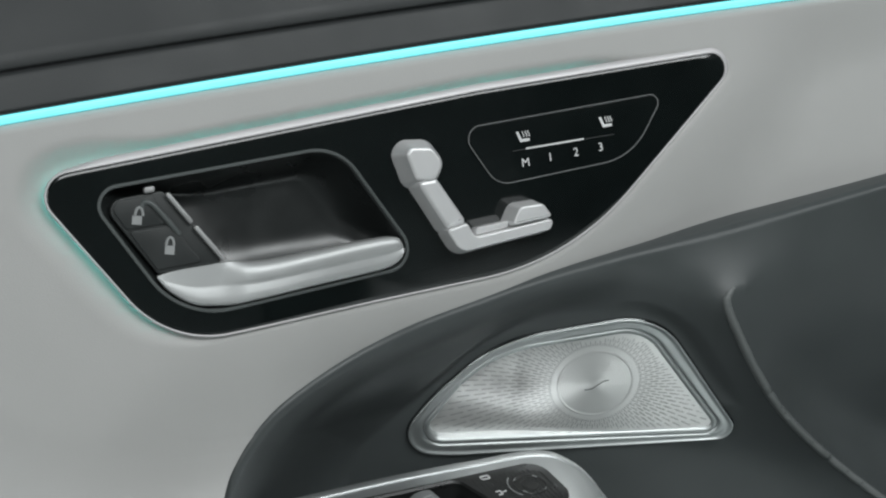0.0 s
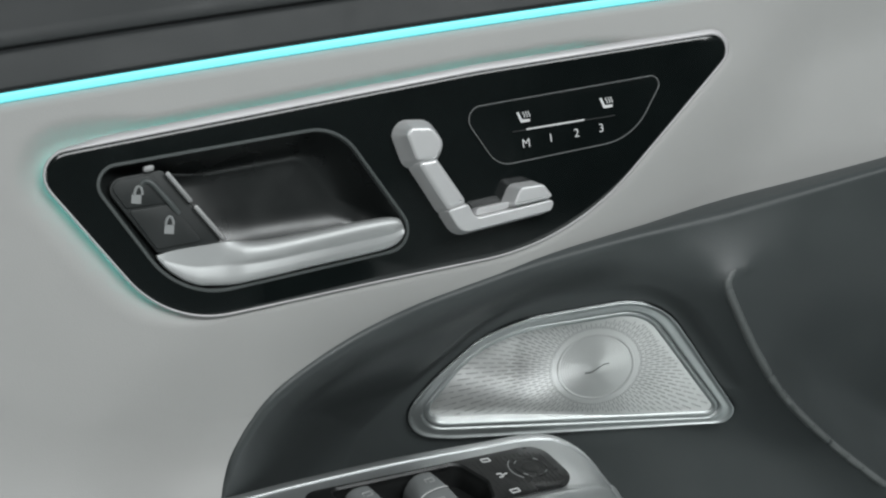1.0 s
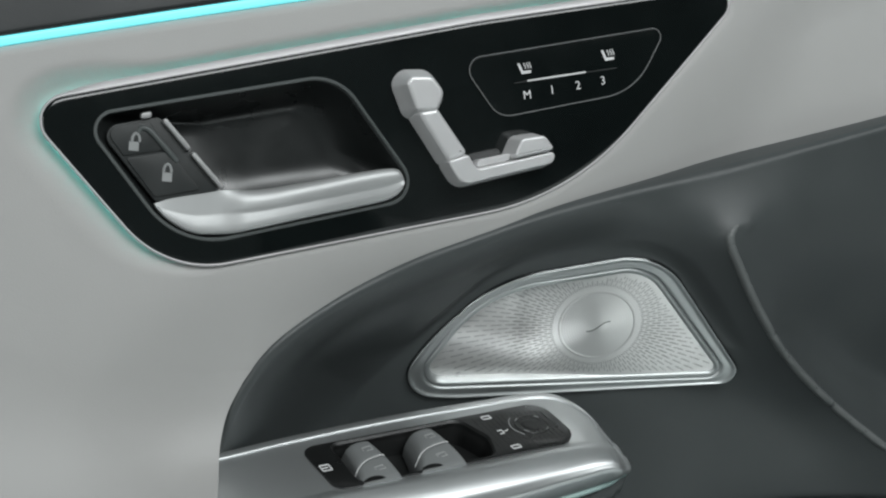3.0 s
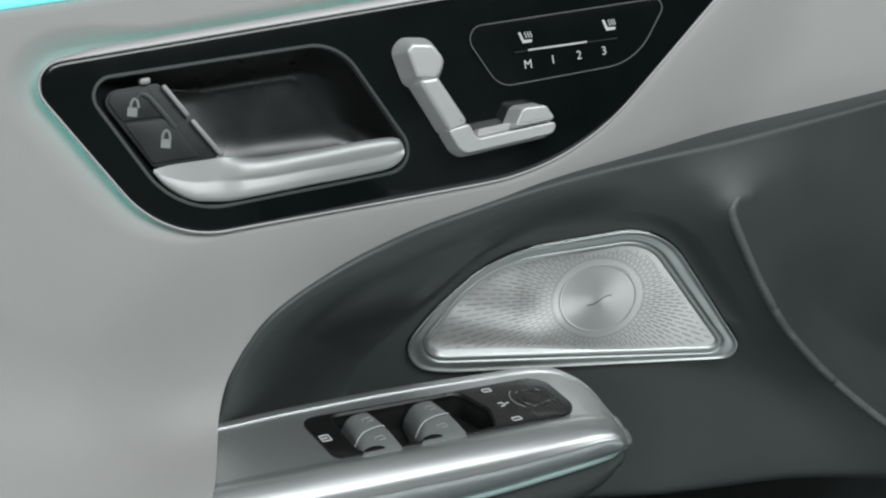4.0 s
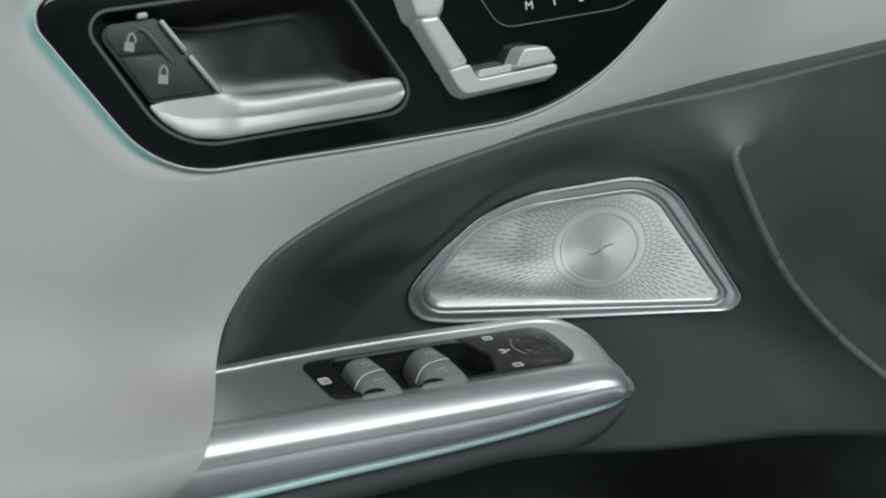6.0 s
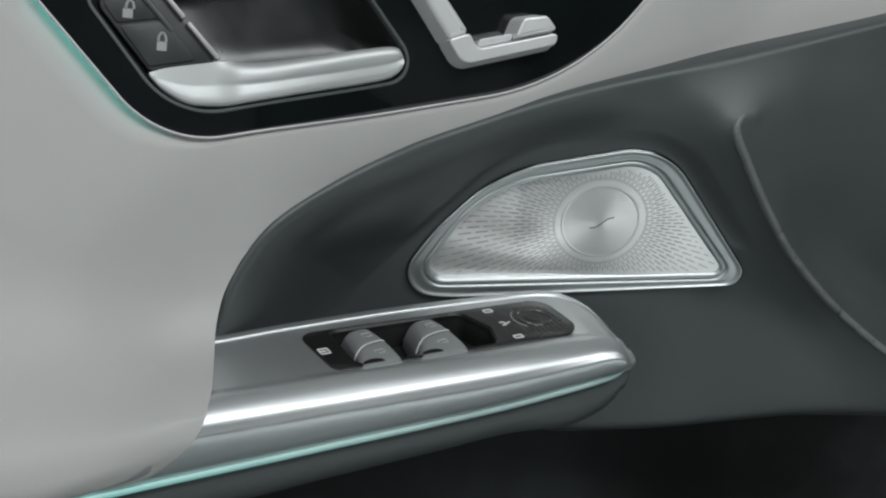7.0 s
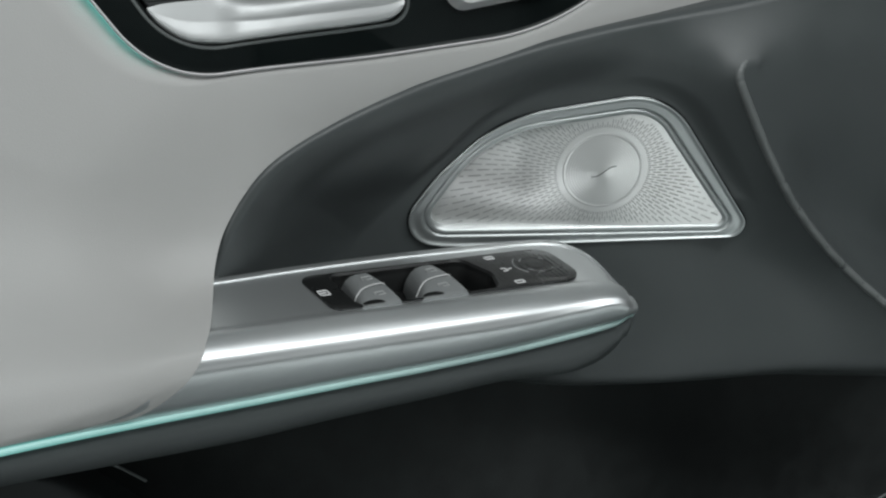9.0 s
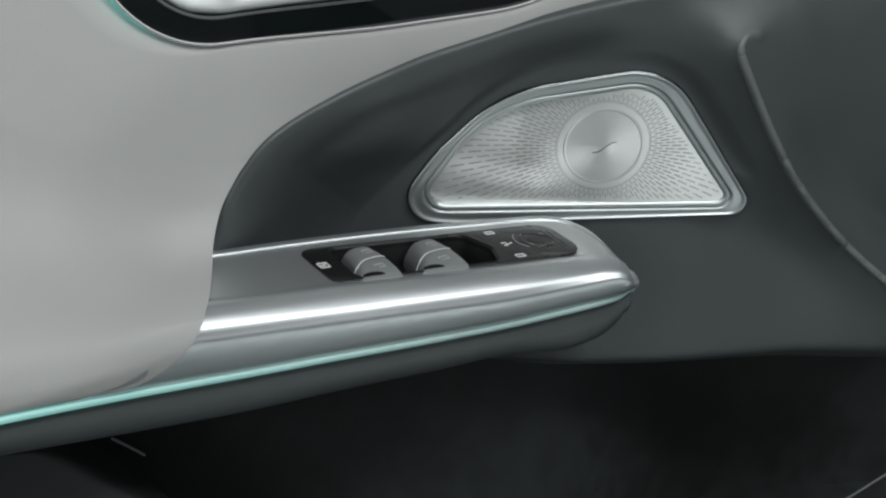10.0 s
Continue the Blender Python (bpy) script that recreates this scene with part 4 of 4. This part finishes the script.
def rocker(rear_left, front_left, right):
    """One rocker of two keys in line, full and round on its left, crisp on its right."""
    def left(f):
        return rear_left + (front_left - rear_left) * f

    def at(p, f, z):
        u = min(1.0, max(0.0, (right - p) / (right - left(f) + 3.0)))
        return DECK(p, -(13.6 + 37.0 * f + 6.0 * u * u * math.sin(math.pi * f)), z)

    def crown(f, s):
        """A point across the crown, s from the left foot (0) to the right edge (1)."""
        l, top = left(f), rocker_top(f)
        run = ((l - 3.2, top - 9.0), (l - 2.0, top - 6.0), (l - 0.4, top - 3.0), (l + 2.0, top - 1.0), (l + 5.0, top - 0.2),
               ((l + right) / 2 + 2.0, top), (right - 2.2, top - 0.1), (right - 0.7, top - 0.45), (right, top - 1.5))
        n = s * (len(run) - 1)
        k = min(int(n), len(run) - 2)
        return tuple(a + (b - a) * (n - k) for a, b in zip(run[k], run[k + 1]))

    for f0, f1, nm in ((0.0, 0.494, "rear_window_key"), (0.506, 1.0, "front_window_key")):
        rows = []
        for k in range(15):
            f = f0 + (f1 - f0) * k / 14
            low = 0.5 if k in (0, 14) else 0.0
            line = [(left(f) - 3.6, -13.0)] + [crown(f, n / 16) for n in range(17)] + [(right + 0.2, -13.0)]
            rows.append([at(p, f, z - low) for p, z in line])
        body = keep(mesh_object(nm, loft(rows, True, True, closed=False), ROCKER, 50), unit)
        f = f0 + (f1 - f0) * 0.52
        mid, z = (left(f) + right) / 2 + 1.5, rocker_top(f) + 0.12
        strokes = ((-2.6, -0.045, 2.6, -0.045), (2.6, -0.045, 2.6, 0.045), (2.6, 0.045, -1.0, 0.045), (-2.6, -0.045, -2.6, 0.02))
        bits = [tube([at(mid + a, f + b, z), at(mid + c, f + d, z)], 0.0003, 5) for a, b, c, d in strokes]
        keep(mesh_object("window_symbol", merged(*bits), ROCKPRINT), body)["label"] = "grey window symbol"
    seam = []
    for n in range(2, 31):
        p, z = crown(0.5, n / 32)
        seam.append(at(p, 0.5, z + 0.12))
    keep(mesh_object("divider", tube(seam, 0.00030, 6), PRINT), unit)["label"] = "thin bright divider"
    # no hollow is cut: a flat black sheet paints the scoop's shade
    scoop = []
    for share in (1.0, 0.5, 0.05):
        ring = []
        for n in range(15):
            a = math.pi * n / 14
            f = 1.0 - 0.10 * share * math.sin(a)
            ring.append(at(front_left + 7.0 + 6.0 * share * math.cos(a), f, rocker_top(f) + 0.15))
        scoop.append(ring)
    keep(mesh_object("scoop_shade_patch", loft(scoop, False, False, closed=False), SCOOP_SHADE, 60), unit)["label"] = "flat black patch painting the shade of a finger scoop"


rocker(64.0, 53.5, 75.8)
rocker(101.0, 86.0, 113.0)


def ticks(u, v, strokes, mat=PRINT, w=0.5, name="symbol"):
    """A small symbol of short strokes."""
    bits = [tube([DECK(u + a, v + b, w), DECK(u + c, v + d, w)], 0.00045, 5) for a, b, c, d in strokes]
    return keep(mesh_object(name, merged(*bits), mat), unit)


ticks(44.0, -30.0, [(-2.4, 2.5, 2.4, 2.5), (2.4, 2.5, 2.4, -2.5), (2.4, -2.5, -2.4, -2.5), (-2.4, -2.5, -2.4, 2.5), (-2.4, 0, 1.2, 0)], name="window_symbol")
ticks(147.0, -14.5, [(-2.4, 1.4, 2.4, 1.4), (2.4, 1.4, 2.4, -1.4), (2.4, -1.4, -2.4, -1.4), (-2.4, -1.4, -2.4, 1.4)], name="mirror_symbol")
ticks(147.5, -30.4, [(-2.4, 1.6, 0.2, 1.6), (0.2, 1.6, 0.2, -1.6), (0.2, -1.6, -2.4, -1.6), (1.2, 0, 3.6, 0.6)], name="fold_symbol")
ticks(146.0, -46.0, [(-2.4, 1.4, 2.4, 1.4), (2.4, 1.4, 2.4, -1.4), (2.4, -1.4, -2.4, -1.4), (-2.4, -1.4, -2.4, 1.4)], name="mirror_symbol")
knob = []
for r, w in ((9.6, 0.1), (9.4, 0.35), (8.8, 0.35), (8.4, 0.1), (5.6, -0.1), (5.2, 0.25), (4.6, 0.35), (2.0, 0.25), (0.2, 0.25)):
    knob.append([DECK(167 + r * math.cos(a), -29.0 + r * math.sin(a), w + 0.35) for a in np.linspace(0, math.tau, 48, endpoint=False)])
keep(mesh_object("mirror_pad", loft(knob, False, True), GLASSY, 50), unit)["label"] = "round mirror adjusting pad"

for turn in (40, 130, 220, 310):
    arc = [DECK(167 + 8.9 * math.cos(radians(turn + d)), -29.0 + 8.9 * math.sin(radians(turn + d)), 0.75) for d in (-9, -4, 0, 4, 9)]
    keep(mesh_object("direction_mark", tube(arc, 0.00032, 6), LOCKPRINT), unit)["label"] = "pale direction mark"
swing = [DECK(167 + 12.4 * math.cos(radians(a)), -29.0 + 12.4 * math.sin(radians(a)), 0.5) for a in range(130, 221, 10)]
keep(mesh_object("pad_arc", tube(swing, 0.00028, 6), ROCKPRINT), unit)["label"] = "thin grey arc beside the pad"

ribs = []
for k in range(15):
    p = 139.0 + 2.9 * k
    ribs.append(tube([DECK(p, -14.0 - 0.30 * max(0, k - 10) ** 2, 0.40), DECK(p - 1.5, -49.0 + 0.25 * max(0, k - 9) ** 2, 0.40)], 0.00018, 5))
keep(mesh_object("fine_ribs", merged(*ribs), GLASSY), unit)["label"] = "fine raised ribs"

# ---- lower door: pocket, rear wall, shell ----
xs, zs_ = np.meshgrid(np.linspace(-0.45, 0.62, 110), np.linspace(0.02, 0.52, 60))
lower = mesh_object("door_pocket_wall", grid_mesh(xs, 0.055 + 0.10 * smooth01((xs - 0.05) / 0.22), zs_), LOWER, 75)
tagged(lower, "black textured wall of the deep door pocket", "door pocket", kind="structure")

bin_edge = [(-0.262, 0.4800), (-0.245, 0.4800), (-0.232, 0.4790), (-0.2134, 0.4677), (-0.1919, 0.4512), (-0.172, 0.432), (-0.150, 0.405), (-0.135, 0.37), (-0.13, 0.33), (-0.13, 0.30)]
curve = spline([(a, b, 0) for a, b in bin_edge], 8)
rows = []
for f, back in ((1.0, 0.030), (1.0, 0.008), (0.995, 0.003), (0.985, 0.0006), (0.96, 0.0)) + tuple((0.96 - 0.96 * k / 20, 0.0) for k in range(1, 21)):
    rows.append([(-0.45 + (p.x + 0.45) * f, -0.050 + back + 0.06 * (p.x + 0.20) ** 2, 0.30 + (p.y - 0.30) * (0.9 + 0.1 * f)) for p in curve])
arr = np.array(rows)
bin_wall = mesh_object("pocket_front_wall", grid_mesh(arr[..., 0], arr[..., 1], arr[..., 2]), UPPER, 75)
tagged(bin_wall, "mid-grey front wall of the door pocket", "door pocket", kind="structure")
# two thin beads for the pale streaks at the pocket
for line in ([(-0.2035, -0.050, 0.4852), (-0.196, -0.050, 0.4806), (-0.1875, -0.050, 0.4748)], [(0.205, -0.048, 0.408), (0.2187, -0.050, 0.4174), (0.2418, -0.050, 0.4315), (0.27, -0.050, 0.447)]):
    edge_ob = mesh_object("pocket_line", tube(spline(line, 6), 0.0007, 6), LIT_EDGE)
    tagged(edge_ob, "thin pale line at the door pocket", "trim", kind="structure")

shell = bmesh.new()
bmesh.ops.create_cube(shell, size=1.0)
bmesh.ops.scale(shell, vec=(0.96, 0.06, 0.66), verts=shell.verts)
bmesh.ops.bevel(shell, geom=shell.edges, offset=0.012, segments=3, affect="EDGES")
bmesh.ops.translate(shell, vec=(0.0, 0.215, 0.62), verts=shell.verts)
tagged(mesh_object("door_shell", shell, SHELL), "dark painted outer shell of the car door", "door shell", kind="structure")


def box(name, lo, hi, mat, label, category):
    bm = bmesh.new()
    bmesh.ops.create_cube(bm, size=1.0)
    lo, hi = Vector(lo), Vector(hi)
    bmesh.ops.scale(bm, vec=hi - lo, verts=bm.verts)
    bmesh.ops.translate(bm, vec=(lo + hi) / 2, verts=bm.verts)
    return tagged(mesh_object(name, bm, mat), label, category, kind="structure")


# unseen sheet added to block floor bounce and darken the pocket
box("pocket_bounce_blocker", (-0.45, -0.046, 0.285), (0.62, 0.18, 0.300), LOWER, "unseen black sheet, keeps floor light out of the pocket", "door pocket")
# unseen room: floor, ceiling and walls added to shape bounce and reflections
box("floor", (-3, -3, -0.1), (1.7, 1.5, 0), FLOOR, "unseen pale floor, added to bounce light", "floor")
# two unseen sheets added so armrest, speaker and trim reflect something dark
box("grey_reflection_card", (-2.0, -2.2, 0.0), (0.30, 0.25, 0.012), GREY_CARD, "unseen grey sheet, darkens what the metal reflects", "mat")
box("dark_reflection_card", (0.31, -0.52, 0.0), (1.6, 0.25, 0.012), DARK_CARD, "unseen dark sheet, darkens reflections and floor bounce", "mat")
box("ceiling", (-3, -3, 2.7), (1.7, 1.5, 2.8), DARK_SURROUND, "unseen dark ceiling, added for reflections", "ceiling")
box("wall_north", (-3, 1.5, 0), (1.7, 1.6, 2.7), DARK_SURROUND, "unseen wall, added for reflections", "wall")
box("wall_south", (-3, -3.1, 0), (1.7, -3, 2.7), BACKDROP, "unseen wall, added for reflections", "wall")
box("wall_east", (1.7, -3, 0), (1.8, 1.5, 2.7), DARK_SURROUND, "unseen wall, added for reflections", "wall")
box("wall_west", (-3.1, -3, 0), (-3, 1.5, 2.7), DARK_SURROUND, "unseen wall, added for reflections", "wall")
